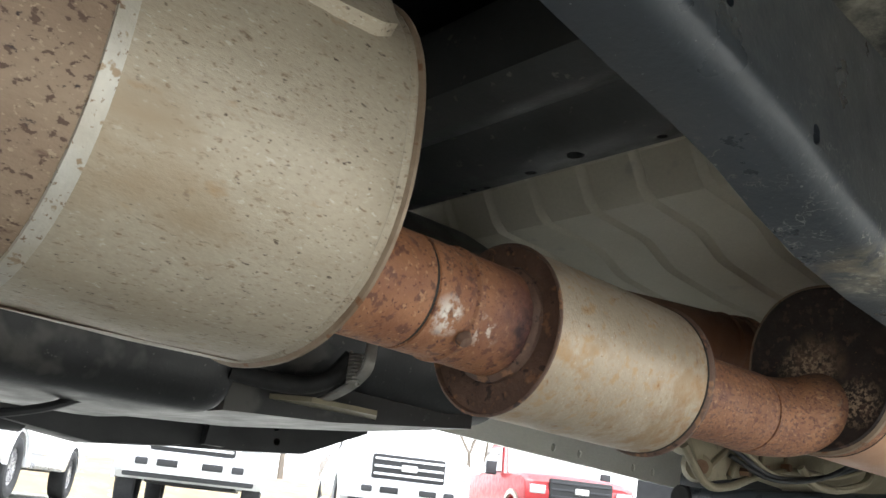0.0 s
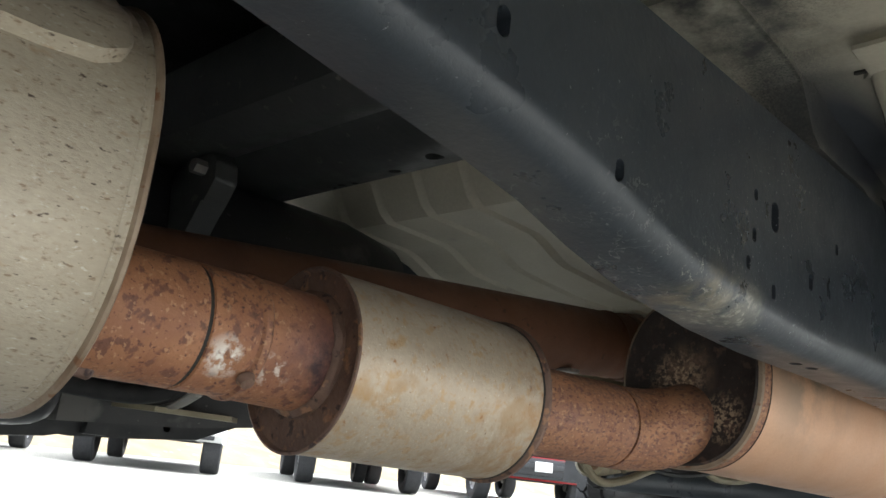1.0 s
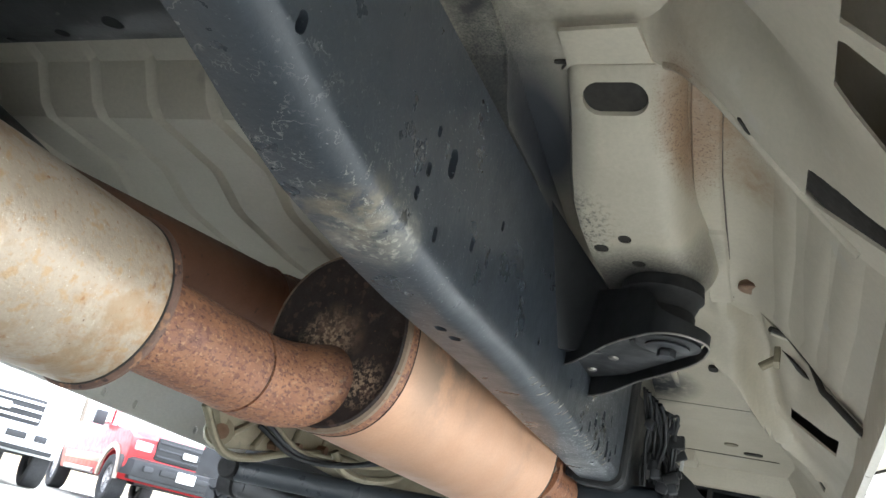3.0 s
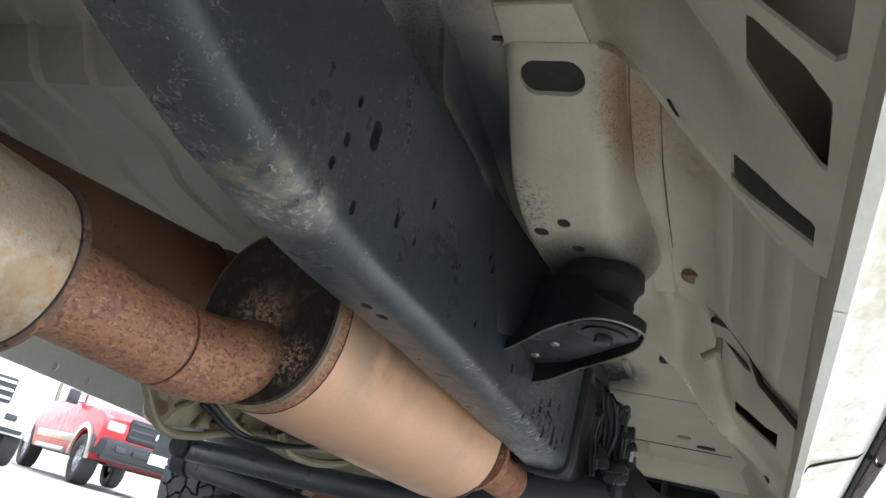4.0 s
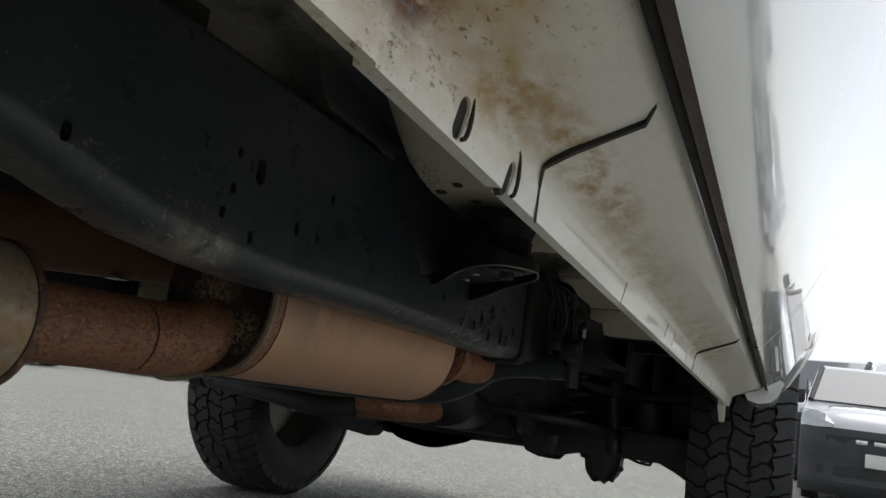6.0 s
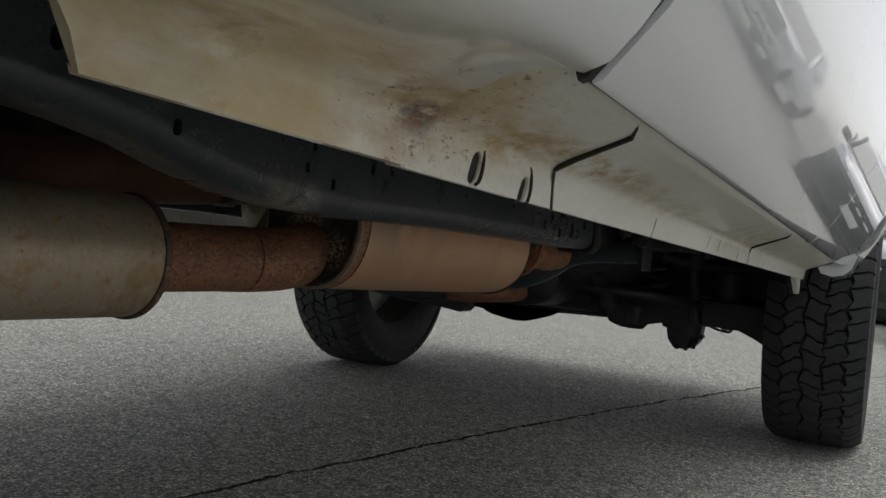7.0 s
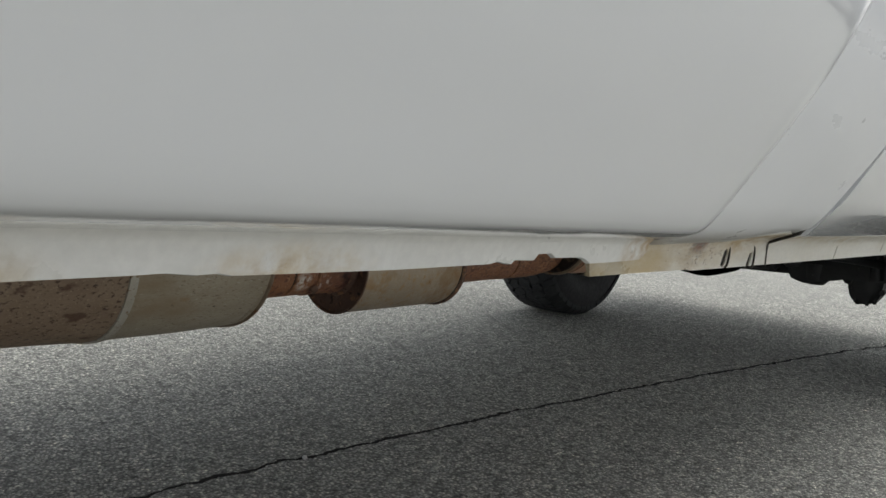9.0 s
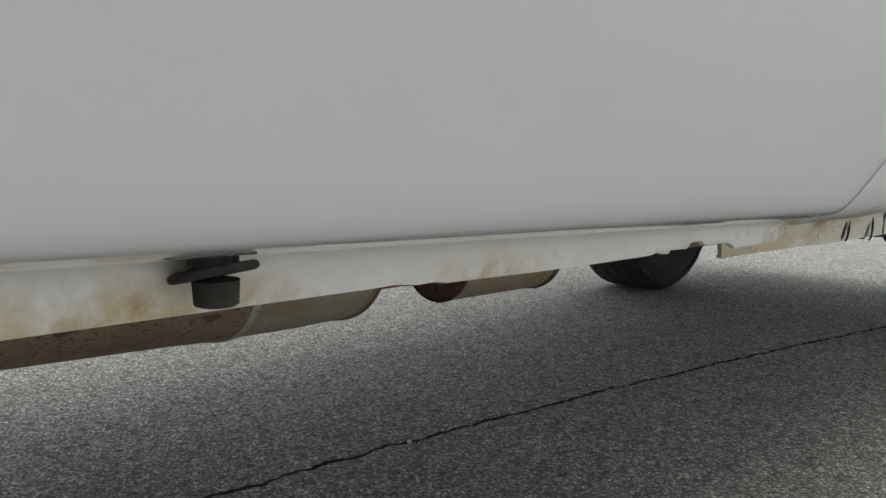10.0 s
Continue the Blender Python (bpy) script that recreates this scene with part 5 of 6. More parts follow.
side_box = part("far_step_bracket", prism([(0.02, 0.46), (0.02, 0.40), (0.2, 0.378), (0.33, 0.39), (0.36, 0.40), (0.47, 0.40), (0.6, 0.41), (0.75, 0.47), (0.72, 0.50)], -0.80, -0.72, "x", 0.006), M_black, truck, "dark low bracket on the far side")
bh = bmesh.new()
for y, z in ((0.53, 0.45), (0.535, 0.425)):
    prism(slot(y, z, 0.014, 0.014), -0.75, -0.70, "x", 0, bh)
cut(side_box, bh)
part("bracket_rib", prism([(0.38, 0.40), (0.42, 0.40), (0.43, 0.49), (0.39, 0.49)], -0.72, -0.70, "x", 0.003), M_black, side_box)
part("far_step_tube", tube([(-0.76, -2.0, 0.44), (-0.76, -0.3, 0.43), (-0.76, 0.1, 0.42)], 0.04, 20), M_black, side_box)
part("brake_line", tube(bend([(-0.3, -0.16, 0.362), (-0.3, -0.09, 0.372), (-0.3, -0.03, 0.388), (-0.3, 0.01, 0.406), (-0.3, 0.04, 0.412)]), 0.005, 8), M_black, truck)

# gearbox, transfer case and front cross beam
gear = part("transmission", loft([ring((-0.22, y, z), a, c, 32, 2.6) for y, z, a, c in ((1.06, 0.58, 0.03, 0.03), (1.09, 0.58, 0.07, 0.07), (1.16, 0.58, 0.10, 0.095), (1.4, 0.585, 0.12, 0.11), (1.9, 0.6, 0.17, 0.15), (2.1, 0.62, 0.22, 0.2))]), M_cast, truck, "cast aluminium gearbox housing")
part("lug", tube([(-0.11, 0.965, 0.448), (-0.13, 0.99, 0.448), (-0.16, 1.05, 0.46)], [0.022, 0.024, 0.03], 20), M_cast, gear)
part("lug_bolt", tube([(-0.1, 0.955, 0.447), (-0.112, 0.97, 0.448)], 0.012, 20), M_bolt, gear)
part("housing_rim", tube(bend([(-0.10, 0.90, 0.475), (-0.095, 0.96, 0.422), (-0.1, 1.05, 0.425), (-0.1, 1.15, 0.452), (-0.1, 1.3, 0.478), (-0.11, 1.45, 0.485)]), 0.007, 10), M_cast, gear)
for y0, z0, y1, z1 in ((0.985, 0.45, 1.12, 0.53), (1.05, 0.44, 1.12, 0.53), (1.16, 0.46, 1.2, 0.55), (1.27, 0.475, 1.28, 0.56)):
    part("housing_rib", tube([(-0.102, y0, z0), (-0.104, y1, z1)], 0.006, 8), M_cast, gear)
for k in range(3):
    part("cable", tube(bend([(-0.07 - 0.012 * k, 1.0 + 0.02 * k, 0.50 - 0.012 * k), (-0.06, 1.12, 0.458 - 0.006 * k), (-0.055 + 0.01 * k, 1.26, 0.462), (-0.03, 1.42, 0.49 + 0.01 * k), (-0.02, 1.55, 0.55)]), 0.0045, 8), (M_cast, M_greyp, M_black)[k], gear)
for y, z in ((1.1, 0.455), (1.17, 0.467), (1.26, 0.48)):
    part("housing_bolt", tube([(-0.088, y, z), (-0.11, y, z)], 0.008, 6), M_bolt, gear)
part("web", prism([(0.93, 0.49), (0.98, 0.425), (1.2, 0.46), (1.45, 0.49), (1.45, 0.56), (1.0, 0.58)], -0.13, -0.105, "x", 0.004), M_cast, gear)
part("wire_loop", tube(bend([(-0.06, 1.24, 0.48), (-0.05, 1.27, 0.452), (-0.04, 1.36, 0.452), (-0.03, 1.46, 0.475), (-0.03, 1.5, 0.51)]), 0.008, 8), M_cast, gear)
xbeam = part("front_cross_beam", tube(bend([(-0.49, 1.6, 0.434), (-0.33, 1.6, 0.436), (-0.17, 1.6, 0.437), (0.05, 1.6, 0.443), (0.16, 1.6, 0.451), (0.235, 1.6, 0.481), (0.285, 1.6, 0.515), (0.35, 1.6, 0.533), (0.47, 1.6, 0.541)]), 0.027, 24, True, None, 2.6), M_frame, truck, "black tubular transmission cross beam")
part("beam_bushing", tube([(-0.505, 1.565, 0.435), (-0.505, 1.57, 0.435), (-0.505, 1.63, 0.435), (-0.505, 1.635, 0.435)], [0.024, 0.028, 0.028, 0.024], 20), M_rubber, xbeam)
part("beam_end_plate", box(0.475, 1.6, 0.541, 0.012, 0.08, 0.085, 0.003), M_black, xbeam)
part("skid_shield", loft([ring((-0.15, y, 0.40), a, c, 28, 2.6) for y, a, c in ((1.78, 0.1, 0.02), (1.85, 0.17, 0.045), (2.1, 0.17, 0.05), (2.2, 0.12, 0.02))]), M_pipe, truck, "rust-coloured pipe shield")
link = part("lower_link", tube(bend([(-0.575, 1.77, 0.404), (-0.50, 1.765, 0.400), (-0.40, 1.76, 0.392), (-0.30, 1.76, 0.382), (-0.22, 1.77, 0.374), (-0.14, 1.8, 0.385)]), 0.027, 20, True, None, 3.0), M_black, truck, "black boxed lower link")
part("link_bushing", tube([(-0.645, 1.77, 0.412), (-0.64, 1.77, 0.412), (-0.60, 1.77, 0.410), (-0.595, 1.77, 0.410)], [0.03, 0.036, 0.036, 0.03], 24), M_rubber, link)
part("bushing_sleeve", tube([(-0.598, 1.77, 0.409), (-0.56, 1.77, 0.404)], [0.03, 0.03], 24), M_greyp, link)
loom = random.Random(11)
for k in range(14):
    x = 0.424 + 0.0045 * k
    y = 1.50 + 0.03 * loom.random()
    pts = [(x - 0.005, y - 0.03, 0.735 - 0.004 * k), (x + 0.006 * loom.uniform(-1, 1), y, 0.69), (x + 0.010 * loom.uniform(-1, 1), y + 0.03, 0.645), (x + 0.012 * loom.uniform(-1, 1), y + 0.05, 0.605), (x + 0.012 * loom.uniform(-1, 1), y + 0.07, 0.565 + 0.02 * loom.random())]
    part("wiring_loom", tube(bend(pts), 0.0022 + 0.0022 * loom.random(), 8), M_black, truck)
for k in range(16):
    c = (loom.uniform(0.43, 0.495), loom.uniform(1.50, 1.60), loom.uniform(0.56, 0.675))
    part("cable_connector", box(*c, loom.uniform(0.012, 0.028), loom.uniform(0.012, 0.03), loom.uniform(0.014, 0.03), 0.003, Matrix.Rotation(loom.uniform(-0.5, 0.5), 3, "Y")), M_greyp if k % 3 == 0 else M_black, truck)
part("cable_bracket", prism([(0.425, 0.60), (0.47, 0.585), (0.50, 0.555), (0.585, 0.548), (0.575, 0.560), (0.53, 0.575), (0.51, 0.60), (0.47, 0.63), (0.43, 0.64)], 1.66, 1.675, "y", 0.003), M_black, truck)
part("cable_bracket", box(0.452, 1.62, 0.565, 0.05, 0.05, 0.035, 0.006), M_black, truck)
part("clip_tag", box(0.492, 1.6, 0.622, 0.007, 0.004, 0.026, 0.001), M_plate, truck, "small white clip tag")

# front suspension, seen dark against the ground
susp = part("front_axle", tube([(-0.75, 2.6, 0.36), (-0.4, 2.6, 0.33), (-0.1, 2.58, 0.35), (0.75, 2.6, 0.37)], [0.045, 0.05, 0.05, 0.045], 20), M_black, truck, "black front axle")
part("differential", loft([ring((x, 2.55, z), a, c, 24, 2.2) for x, z, a, c in ((-0.36, 0.36, 0.05, 0.05), (-0.3, 0.345, 0.1, 0.08), (-0.23, 0.34, 0.12, 0.085), (-0.15, 0.35, 0.1, 0.07), (-0.08, 0.37, 0.05, 0.05))]), M_black, susp)
part("steering_knuckle", loft([[(0.375 + dx * a, 2.58 + dy * 0.05, z) for dx, dy in ((-1, -0.6), (-0.5, -1), (0.5, -1), (1, -0.6), (1, 0.6), (0.5, 1), (-0.5, 1), (-1, 0.6))] for z, a in ((0.42, 0.085), (0.35, 0.072), (0.325, 0.06), (0.295, 0.056), (0.265, 0.05), (0.245, 0.036), (0.238, 0.02))]), M_black, susp)
for x, z in ((0.316, 0.312), (0.36, 0.243), (0.435, 0.285)):
    part("knuckle_bolt", tube([(x, 2.53, z), (x, 2.56, z)], 0.010, 6), M_black, susp)
for x, z in ((0.347, 0.25), (0.385, 0.244), (0.41, 0.252)):
    part("knuckle_stub", tube([(x, 2.55, z + 0.02), (x + 0.002, 2.55, z - 0.012)], [0.009, 0.006], 8), M_black, susp)
part("caliper_arm", prism([(0.30, 0.335), (0.315, 0.32), (0.318, 0.30), (0.33, 0.305), (0.345, 0.335)], 2.53, 2.56, "y", 0.003), M_black, susp)
part("ball_joint", tube([(0.21, 2.54, 0.36), (0.21, 2.54, 0.30), (0.21, 2.54, 0.285)], [0.05, 0.045, 0.03], 18), M_black, susp)
part("strut", tube([(0.42, 2.5, 0.33), (0.40, 2.5, 0.5), (0.40, 2.5, 0.505), (0.40, 2.5, 0.8)], [0.022, 0.022, 0.04, 0.04], 20), M_black, susp)
part("upper_arm", tube(bend([(0.2, 2.35, 0.56), (0.35, 2.45, 0.53), (0.5, 2.55, 0.52), (0.62, 2.58, 0.53)]), 0.022, 14), M_black, susp)
part("stabilizer_bar", tube(bend([(-0.4, 2.2, 0.44), (0.0, 2.2, 0.43), (0.25, 2.22, 0.42), (0.36, 2.3, 0.41), (0.44, 2.45, 0.39)]), 0.015, 12), M_black, susp)
part("brake_hose", tube(bend([(0.43, 2.55, 0.34), (0.47, 2.55, 0.318), (0.52, 2.55, 0.31), (0.53, 2.55, 0.325)]), 0.004, 8), M_black, susp)
part("spring_coil", tube([(0.3 + 0.05 * math.cos(k * 0.7), 2.4 + 0.05 * math.sin(k * 0.7), 0.40 + 0.006 * k) for k in range(50)], 0.008, 8), M_black, susp)
part("lower_arm", prism([(0.11, 0.36), (0.13, 0.30), (0.18, 0.285), (0.24, 0.30), (0.31, 0.325), (0.46, 0.325), (0.56, 0.33), (0.66, 0.27), (0.74, 0.28), (0.74, 0.40), (0.1, 0.42)], 2.5, 2.58, "y", 0.008), M_black, susp)
part("far_lower_arm", prism([(-0.78, 0.36), (-0.62, 0.28), (-0.5, 0.27), (-0.44, 0.262), (-0.42, 0.285), (-0.40, 0.36), (-0.5, 0.42), (-0.78, 0.42)], 2.5, 2.6, "y", 0.01), M_black, susp)
part("tie_rod", tube([(0.46, 2.56, 0.345), (0.5, 2.56, 0.318), (0.53, 2.56, 0.32)], 0.005, 8), M_steel, susp)
part("coil_mount", tube([(0.5, 2.62, 0.38), (0.5, 2.6, 0.75)], 0.07, 20), M_black, susp)
part("far_coil_mount", tube([(-0.55, 2.62, 0.38), (-0.55, 2.6, 0.75)], 0.07, 20), M_black, susp)
part("shock_arm", tube([(0.2, 2.1, 0.5), (0.16, 2.4, 0.38)], 0.035, 16), M_black, susp)
part("splash_shield", prism([(0.06, 0.40), (0.16, 0.36), (0.4, 0.34), (0.68, 0.34), (0.68, 0.8), (0.06, 0.8)], 2.66, 2.675, "y", 0.004), M_black, susp)
part("crossbar", tube([(-0.1, 2.3, 0.39), (0.14, 2.3, 0.39)], 0.05, 16), M_black, susp)


# ---------------------------------------------------------------- wheels
def revolve(profile, n, into=None):
    """An (offset along x, radius) line turned round the x axis."""
    return loft([[(x, r * math.cos(2 * math.pi * k / n), r * math.sin(2 * math.pi * k / n)) for x, r in profile] for k in range(n)] + [[(x, r, 0) for x, r in profile]], False, False, into)


def wheel(parent, at, radius=0.4, width=0.26, side=1, treads=True, rim_mat=None, rim_r=0.235):
    """A tyre with tread blocks and a steel rim; side 1 has its outer face to +x."""
    h = width / 2
    w = empty("wheel", None)
    w.parent = parent
    w.location = at
    if parent is None:
        w.location = at
    d = 0.958 if treads else 0.975
    prof = [(-h * 0.72, rim_r - 0.01), (-h * 0.95, rim_r + 0.03), (-h, radius * 0.8), (-h * 0.94, radius * 0.93), (-h * 0.8, radius * d), (-h * 0.4, radius * (d + 0.007)), (0, radius * (d + 0.009)),
            (h * 0.4, radius * (d + 0.007)), (h * 0.8, radius * d), (h * 0.94, radius * 0.93), (h, radius * 0.8), (h * 0.95, rim_r + 0.03), (h * 0.72, rim_r - 0.01)]
    part("tyre", revolve(prof, 64), M_rubber if treads else M_tyre, w)
    if treads:
        bm = bmesh.new()
        n = 52
        cols = (-1.02, -0.6, -0.2, 0.2, 0.6, 1.02)

        def groove(c, u):
            """Where the zigzag groove c runs, u pitches round the tyre."""
            if c in (0, 5):
                return cols[c]
            saw = abs((u * (1 if c != 2 else 0.5) + 0.31 * c) % 1.0 - 0.5) * 4 - 1
            return cols[c] + 0.075 * saw + 0.02 * math.sin(u * 2.9 + c)

        for k in range(n):
            for c in range(5):
                edge = c in (0, 4)
                u0, u1 = (q + 0.5 * (c % 2) + 0.13 * math.sin((q % n) * 2.3 + c * 1.7) for q in (k, k + 1))
                lean = (0.16, -0.22, 0.2, -0.2, -0.16)[c]
                low = [(0.0, u0 - lean), (0.4, u0 - lean * 0.2), (0.62, u0 + lean * 0.9), (1.0, u0 + lean)]
                high = [(s, u + u1 - u0) for s, u in low][::-1]
                outline = low + [(1.0, (u0 + u1) / 2 + lean)] + high + [(0.0, (u0 + u1) / 2 - lean)]
                xy = [(groove(c, u) * (1 - s) + groove(c + 1, u) * s, u) for s, u in outline]
                mx, mu = sum(p[0] for p in xy) / len(xy), sum(p[1] for p in xy) / len(xy)
                loops = []
                for r, gx, gu in ((0.965, 0.91, 0.92), (0.994, 0.89, 0.88), (1.0, 0.84, 0.83)):
                    loop = []
                    for x, u in xy:
                        xx, uu = mx + (x - mx) * gx, mu + (u - mu) * gu
                        drop = 0.012 * xx * xx + (0.05 * max(0.0, abs(xx) - 0.8) / 0.2 if edge else 0)
                        ang = 2 * math.pi * uu / n
                        rr = radius * (r - drop - (0.012 if edge and r < 0.97 else 0))
                        loop.append((xx * h, rr * math.cos(ang), rr * math.sin(ang)))
                    loops.append(loop)
                loft(loops, True, True, bm)
        part("tread", bm, M_tyre, w)
    rp = [(s * side * h, r) for s, r in ((0.78, rim_r + 0.012), (0.7, rim_r + 0.004), (0.62, rim_r - 0.012), (0.2, rim_r - 0.03), (0.25, rim_r * 0.6), (0.45, rim_r * 0.35), (0.45, 0.03), (0.45, 0.0))]
    part("rim", revolve(rp, 40), rim_mat or M_steel, w)
    part("inner_rim", revolve([(-side * h * 0.78, rim_r + 0.01), (-side * h * 0.7, rim_r - 0.006), (side * h * 0.2, rim_r - 0.025)], 40), M_steel if treads else M_black, w)
    part("hub", tube([(-side * h * 0.6, 0, 0), (side * h * 0.48, 0, 0)], [0.1, 0.06], 20), M_black, w)
    if not treads:
        for k in range(5):
            a = 2 * math.pi * k / 5
            part("spoke", box(side * h * 0.6, rim_r * 0.5 * math.cos(a), rim_r * 0.5 * math.sin(a), 0.02, 0.05, rim_r * 0.9, 0.004, Matrix.Rotation(a - math.pi / 2, 3, "X")), rim_mat or M_silver, w)
    return w


for at, sd in (((0.80, 2.6, 0.4), 1), ((-0.885, 2.6, 0.4), -1)):
    tagged(wheel(truck, at, 0.402, 0.27, sd), "all-terrain tyre on a steel rim")
for at, sd in (((0.80, -1.35, 0.4), 1), ((-0.86, -1.35, 0.4), -1)):
    tagged(wheel(truck, at, 0.402, 0.27, sd, False, M_steel), "rear tyre")


# ---------------------------------------------------------------- parked vehicles
def parked_pickup(m, paint, label, low=None, dual=False):
    """A full-size pickup, 5.8 m long; nose towards +y, wheels at z 0."""
    v = empty("parked_pickup", m)
    tagged(v, label, "pickup truck", "parked row")
    low = low or paint
    arch = lambda yc, n=9: [(yc + 0.47 * math.cos(a), 0.42 + 0.47 * math.sin(a)) for a in np.linspace(0, math.pi, n)]
    body = [(2.45, 0.62), *[p for p in arch(1.75)], *[p for p in arch(-1.85)], (-2.9, 0.62), (-2.92, 1.25), (-0.75, 1.28), (0.95, 1.26), (2.15, 1.2), (2.42, 1.12), (2.5, 0.95)]
    part("body", prism(body, -0.97, 0.97, "x", 0.035), paint, v)
    part("bonnet", loft([[(s * w, y, z) for s, w, z in ((-1, 0.9, z0), (-1, 0.8, z1), (-1, 0.3, z1 + 0.03), (1, 0.3, z1 + 0.03), (1, 0.8, z1), (1, 0.9, z0))] for y, z0, z1 in ((0.9, 1.22, 1.28), (1.8, 1.18, 1.26), (2.3, 1.14, 1.2), (2.45, 1.05, 1.1))]), paint, v)
    part("cab", loft([[(-w1, y1, 1.25), (-w2, y2, 1.86), (w2, y2, 1.86), (w1, y1, 1.25)] for y1, y2, w1, w2 in ((-0.75, -0.62, 0.93, 0.74), (0.2, 0.15, 0.95, 0.76), (0.98, 0.3, 0.93, 0.74))]), paint, v)
    part("windshield", loft([[(-0.84, 0.985, 1.27), (-0.7, 0.36, 1.82), (0.7, 0.36, 1.82), (0.84, 0.985, 1.27)], [(-0.84, 0.995, 1.275), (-0.7, 0.37, 1.825), (0.7, 0.37, 1.825), (0.84, 0.995, 1.275)]]), M_glass, v)
    for s in (-1, 1):
        part("side_window", loft([[(s * 0.935, -0.66, 1.3), (s * 0.79, -0.55, 1.78), (s * 0.79, 0.3, 1.78), (s * 0.935, 0.86, 1.3)], [(s * 0.955, -0.66, 1.3), (s * 0.81, -0.55, 1.78), (s * 0.81, 0.3, 1.78), (s * 0.955, 0.86, 1.3)]]), M_glass, v)
        part("headlight", box(s * 0.76, 2.44, 0.98, 0.28, 0.16, 0.15, 0.03), M_lens, v)
        part("mirror", box(s * 1.12, 0.8, 1.34, 0.2, 0.1, 0.24, 0.03), M_greyp if paint == M_red else paint, v)
        part("fog_lamp", box(s * 0.62, 2.62, 0.66, 0.16, 0.05, 0.09, 0.02), M_greyp, v)
        part("step_bar", tube([(s * 0.98, -0.9, 0.46), (s * 0.98, 0.95, 0.46)], 0.045, 14), M_silver, v)
        part("rocker_trim", box(s * 0.975, 0.0, 0.68, 0.02, 2.4, 0.13, 0.004), low, v)
        part("flare", loft([[(s * 0.96, 1.75 + r * math.cos(a), 0.42 + r * math.sin(a)) for r in (0.46, 0.55)] + [(s * 1.005, 1.75 + r * math.cos(a), 0.42 + r * math.sin(a)) for r in (0.55, 0.46)] for a in np.linspace(0, math.pi, 14)]), low, v)
    grille = part("grille", box(0, 2.47, 1.0, 1.12, 0.1, 0.36, 0.04), M_black, v)
    for k in range(3):
        part("grille_bar", box(0, 2.525, 0.89 + 0.11 * k, 1.06, 0.03, 0.035, 0.008), M_greyp if paint == M_red else M_white, grille)
    part("emblem", box(0, 2.55, 1.0, 0.24, 0.02, 0.1, 0.02), M_plate, grille)
    part("grille_surround", box(0, 2.46, 0.79, 1.2, 0.1, 0.05, 0.01), paint if paint == M_red else M_white, grille)
    bumper = part("bumper", loft([[(x, y + 0.06, 0.52), (x, y + 0.1, 0.6), (x, y + 0.1, 0.76), (x, y, 0.8), (x, y - 0.2, 0.8), (x, y - 0.2, 0.52)] for x, y in ((-0.98, 2.3), (-0.85, 2.48), (0, 2.54), (0.85, 2.48), (0.98, 2.3))]), M_greyp if paint == M_red else M_white, v)
    part("air_intake", box(0, 2.63, 0.66, 0.85, 0.04, 0.09, 0.015), M_black, bumper)
    part("lower_valance", box(0, 2.42, 0.5, 1.7, 0.2, 0.08, 0.02), M_greyp, bumper)
    part("number_plate", box(0, 2.66, 0.66, 0.31, 0.012, 0.16, 0.004), M_plate, bumper)
    part("underbody", box(0, -0.2, 0.5, 1.2, 4.6, 0.2, 0.02), M_black, v)
    for x, s in ((0.84, 1), (-0.84, -1)):
        for y in (1.75, -1.85):
            wheel(v, (x, y, 0.4), 0.4, 0.27, s, False, M_silver)
        if dual:
            wheel(v, (x - s * 0.28, -1.85, 0.4), 0.4, 0.24, s, False, M_silver)
    return v


TURN = -122
STEP = Vector((0.87, 3.1, 0))
FRONT = Vector((-10.7, 5.73, 0))


def nose_at(p):
    """The pose of a vehicle whose front axle stands at p."""
    r = pose(0, 0, 0, 0, 0, TURN)
    return Matrix.Translation(Vector(p) - r @ Vector((0, 1.75, 0))) @ r


parked_pickup(nose_at(FRONT), M_white, "white pickup truck parked nose-out in the row")
parked_pickup(nose_at(FRONT + STEP), M_white, "white dual-wheel pickup truck parked beside the red one", None, True)
parked_pickup(nose_at(FRONT + 2 * STEP), M_red, "red pickup truck with tan lower trim, parked in the row", M_tan)
parked_pickup(nose_at(FRONT - STEP), M_white, "white pickup truck at the end of the row")

for x, turn_by in ((5.6, 178), (8.9, 183)):
    parked_pickup(Matrix.Translation((x, 15.2, -0.38)) @ pose(0, 0, 0, 0, 0, turn_by), M_white, "white pickup truck parked beside the vans")


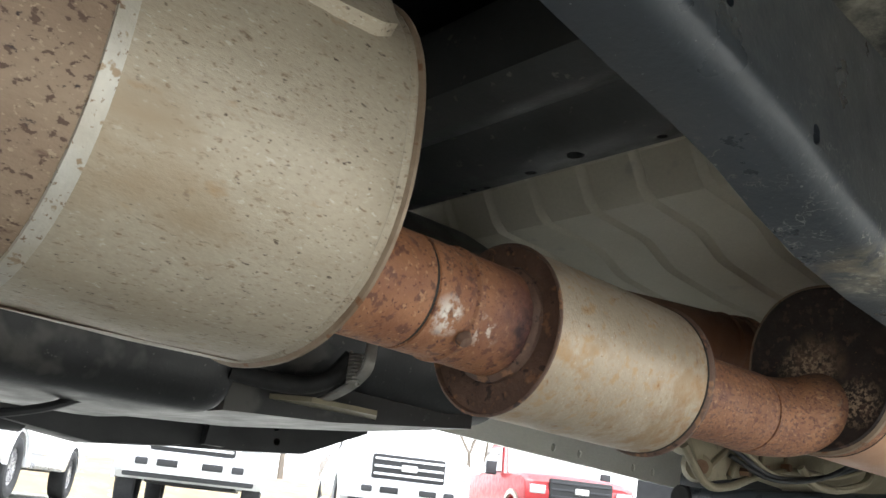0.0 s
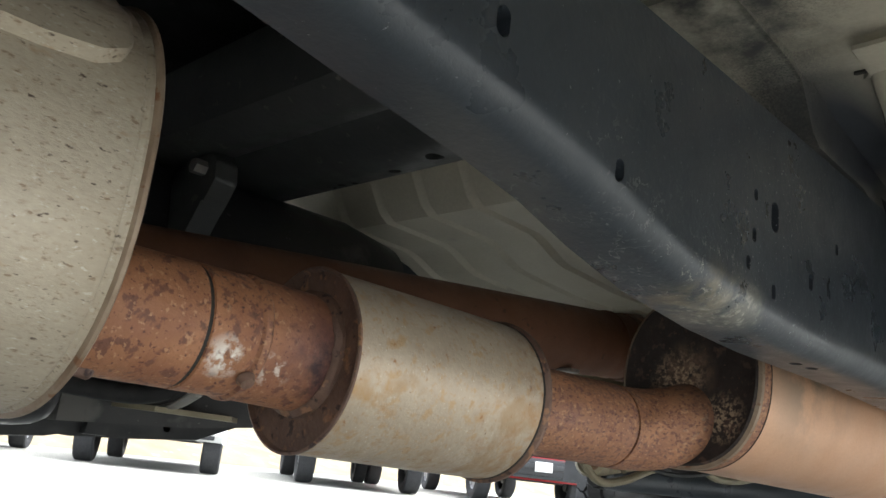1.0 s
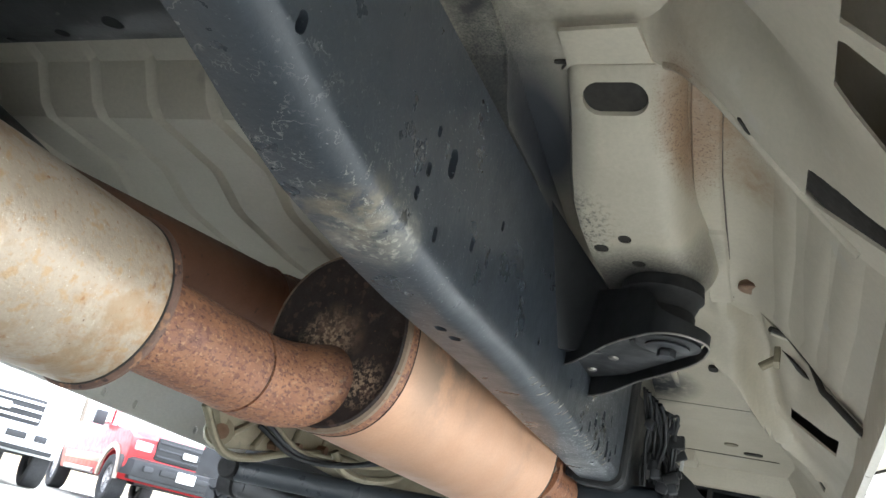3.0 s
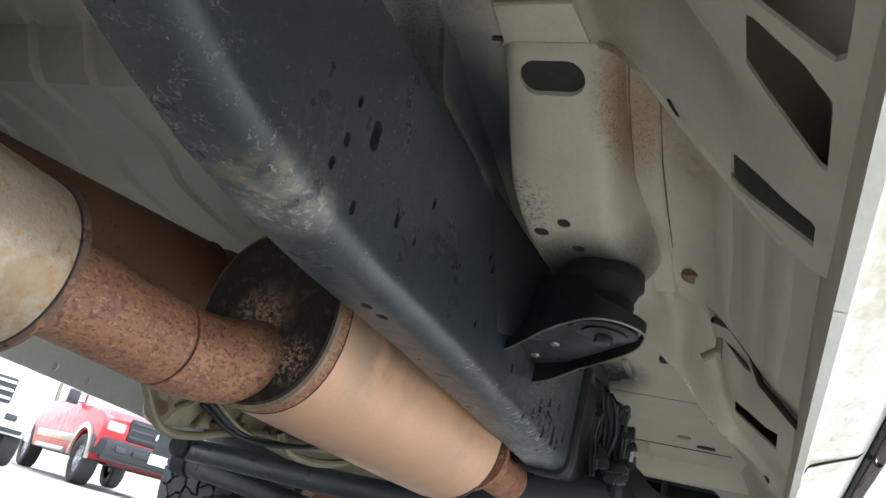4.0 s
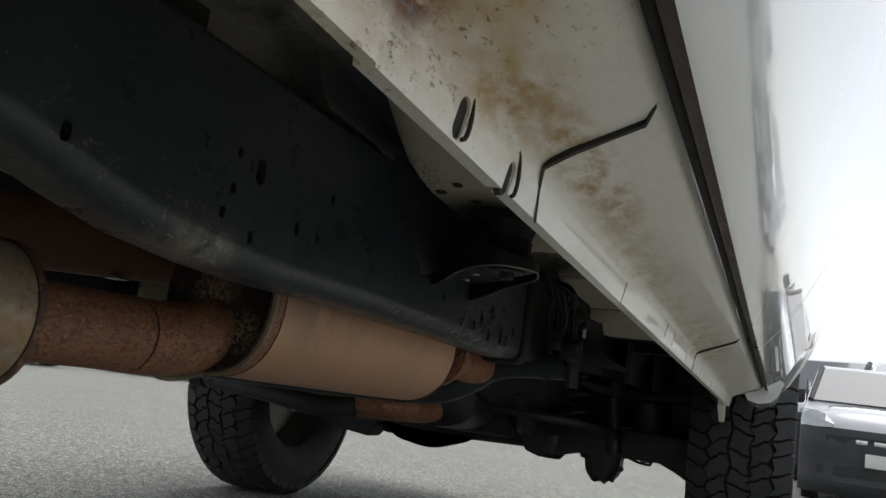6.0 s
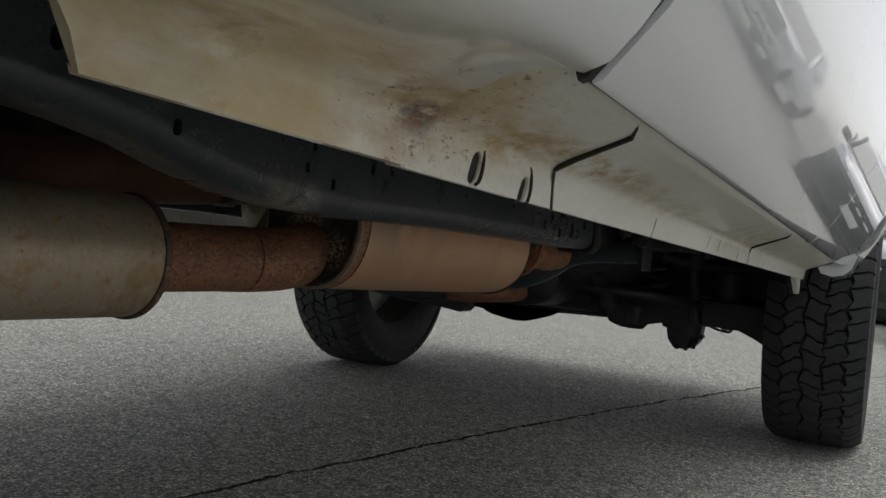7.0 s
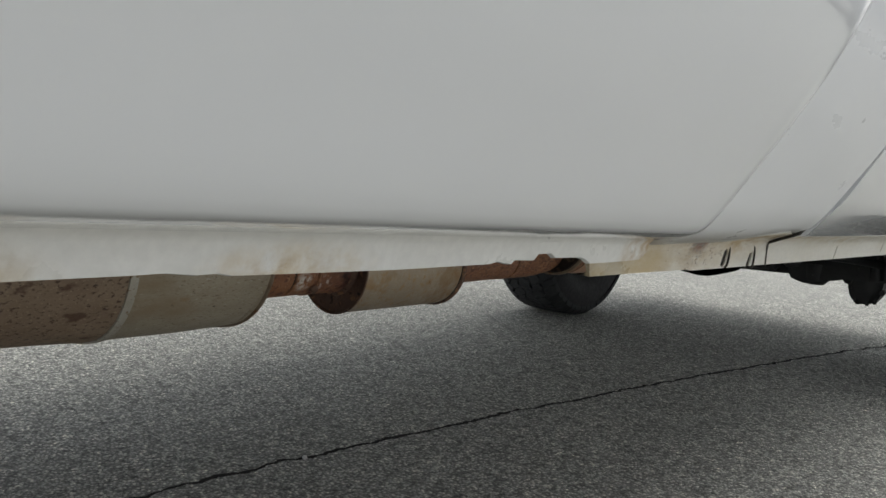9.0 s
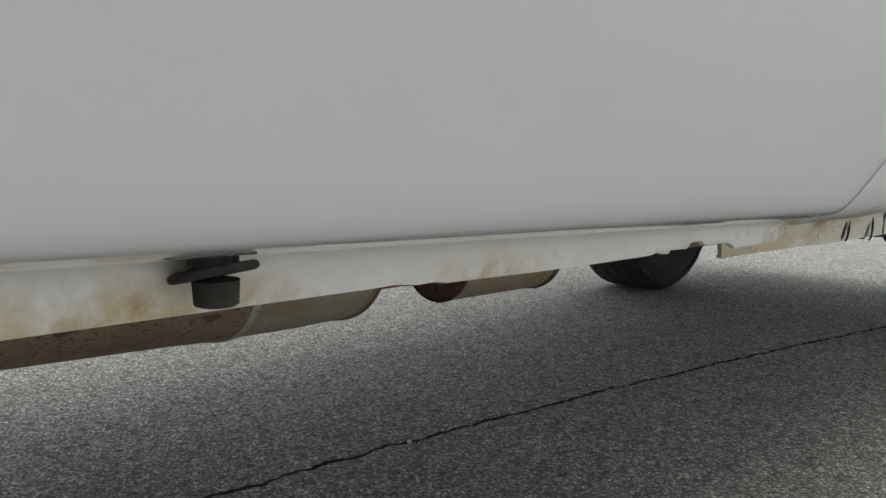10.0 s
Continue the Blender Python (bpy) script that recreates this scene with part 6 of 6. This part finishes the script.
def parked_van(m, label):
    """A small white panel van, nose towards +y."""
    v = empty("parked_van", m)
    tagged(v, label, "van")
    body = [(2.1, 0.45), *[(1.45 + 0.38 * math.cos(a), 0.32 + 0.38 * math.sin(a)) for a in np.linspace(0, math.pi, 9)], *[(-1.5 + 0.38 * math.cos(a), 0.32 + 0.38 * math.sin(a)) for a in np.linspace(0, math.pi, 9)],
            (-2.3, 0.45), (-2.35, 1.6), (-2.2, 1.86), (0.3, 1.88), (0.55, 1.84), (1.3, 1.3), (1.95, 1.17), (2.12, 1.05), (2.14, 0.85)]
    shell = prism(body, -0.9, 0.9, "x", 0.06)
    for q in shell.verts:
        q.co.y = min(q.co.y, 1.8)
        q.co.x *= 1 - 0.2 * max(0.0, q.co.z - 1.25)
    part("body", shell, M_white, v)
    part("windshield", loft([[(-0.82, 1.27, 1.325), (-0.72, 0.6, 1.80), (0.72, 0.6, 1.80), (0.82, 1.27, 1.325)], [(-0.82, 1.295, 1.345), (-0.72, 0.625, 1.82), (0.72, 0.625, 1.82), (0.82, 1.295, 1.345)]]), M_glass, v)
    def front(x):
        return 2.2 - 0.42 * (abs(x) / 0.92) ** 3.5
    xs = [-0.92, -0.9, -0.84, -0.74, -0.55, -0.3, 0, 0.3, 0.55, 0.74, 0.84, 0.9, 0.92]
    part("bonnet", loft([[(x, 0.95, 1.1), (x, 0.95, 1.36 - 0.1 * (abs(x) / 0.92) ** 4), (x, 1.4, 1.30 - 0.1 * (abs(x) / 0.92) ** 4), (x, front(x) - 0.26, 1.21 - 0.08 * (abs(x) / 0.92) ** 4), (x, front(x) - 0.08, 1.12), (x, front(x) - 0.03, 1.03), (x, front(x) - 0.03, 0.9), (x, 0.95, 0.9)] for x in xs]), M_white, v, "white rounded bonnet", 45)
    part("bumper", loft([[(x, front(x) - 0.06, 0.17), (x, front(x) + 0.02, 0.26), (x, front(x) + 0.05, 0.34), (x, front(x) + 0.02, 0.42), (x, front(x) + 0.03, 0.62), (x, front(x) + 0.05, 0.78), (x, front(x) + 0.02, 0.92), (x, front(x) - 0.02, 0.99), (x, front(x) - 0.35, 0.99), (x, front(x) - 0.35, 0.17)] for x in xs]), M_greyp, v, "dark grey moulded bumper", 40)
    part("grille", loft([[(x, front(x) + 0.035, 0.80), (x, front(x) + 0.04, 0.90), (x, front(x) - 0.1, 0.90), (x, front(x) - 0.1, 0.80)] for x in (-0.6, -0.4, 0, 0.4, 0.6)]), M_black, v)
    for k in range(3):
        part("grille_mark", box(-0.2 + 0.2 * k, 2.235, 0.85, 0.13, 0.02, 0.05, 0.004), M_chrome, v)
    part("number_plate", box(0, 2.27, 0.64, 0.31, 0.04, 0.16, 0.004), M_plate, v)
    part("air_intake", loft([[(x, front(x) + 0.032, 0.42), (x, front(x) + 0.035, 0.58 - 0.1 * abs(x)), (x, front(x) - 0.1, 0.58 - 0.1 * abs(x)), (x, front(x) - 0.1, 0.42)] for x in (-0.7, -0.4, 0, 0.4, 0.7)]), M_black, v)
    for s in (-1, 1):
        part("headlight", loft([[(s * x, front(x) - 0.01, z0), (s * x, front(x) - 0.02, 0.5 * (z0 + z1)), (s * x, front(x) - 0.12, z1), (s * x, front(x) - 0.2, z1 - 0.01), (s * x, front(x) - 0.2, z0)] for x, z0, z1 in ((0.52, 1.0, 1.07), (0.62, 0.985, 1.15), (0.75, 0.985, 1.19), (0.86, 0.99, 1.2), (0.915, 1.02, 1.19))]), M_lens, v)
        part("screen_pillar", tube([(s * 0.84, 1.3, 1.34), (s * 0.745, 0.62, 1.83)], 0.035, 10), M_black, v)
        part("mirror", box(s * 1.02, 1.15, 1.38, 0.2, 0.12, 0.2, 0.05), M_black, v)
        part("side_window", box(s * 0.905, 0.75, 1.42, 0.02, 0.7, 0.4, 0.006), M_glass, v)
        part("door_handle", box(s * 0.91, 0.25, 1.08, 0.03, 0.16, 0.05, 0.01), M_black, v)
        part("rocker_trim", box(s * 0.9, 0.0, 0.36, 0.03, 2.1, 0.1, 0.01), M_greyp, v)
        for y in (1.45, -1.5):
            wheel(v, (s * 0.78, y, 0.32), 0.32, 0.2, s, False, M_silver, 0.19)
    part("underbody", box(0, 0, 0.4, 1.2, 3.6, 0.2, 0.02), M_black, v)
    return v


parked_van(Matrix.Translation((2.12, 13.7, -0.38)) @ pose(0, 0, 0, 0, 0, 176), "small white panel van with a dark grey bumper")
parked_van(Matrix.Translation((1.75, 17.6, -0.38)) @ pose(0, 0, 0, 0, 0, 152) @ Matrix.Scale(1.22, 4), "large white panel van parked behind the small one")

# ---------------------------------------------------------------- distance
rng = random.Random(4)
bank = [[(-17 - 8 * s , y, z * (1 + 0.2 * math.sin(y * 0.7 + s))) for s, z in ((0, 0.004), (0.15, 0.35), (0.5, 0.8), (1.2, 1.0), (6, 1.1))] for y in np.linspace(-30, 60, 60)]
tagged(part("grass_bank", loft(bank, False, False), M_grass), "dry pale grass bank behind the parked row", "grass", kind="stuff")


def bare_tree(x, y, h):
    """A leafless tree with forked limbs."""
    bm = bmesh.new()

    def limb(p, d, length, r, depth):
        q = p + d * length
        tube([p, p + d * length * 0.5 + Vector((rng.uniform(-1, 1), rng.uniform(-1, 1), 0)) * length * 0.05, q], [r, r * 0.8, r * 0.6], 6, True, bm)
        if depth:
            for _ in range(3):
                e = (d + Vector((rng.uniform(-0.8, 0.8), rng.uniform(-0.8, 0.8), rng.uniform(-0.1, 0.5)))).normalized()
                limb(q, e, length * rng.uniform(0.55, 0.8), r * 0.55, depth - 1)

    limb(Vector((x, y, 0.9)), Vector((0, 0, 1)), h * 0.35, h * 0.02, 4)
    return tagged(part("bare_tree", bm, M_bark), "pale leafless tree beyond the grass", "tree", "far trees")


for x, y, h in ((-30, 14, 7), (-33, 22, 8), (-28, 30, 7), (-36, 8, 8), (-34, 35, 9)):
    bare_tree(x, y, h)
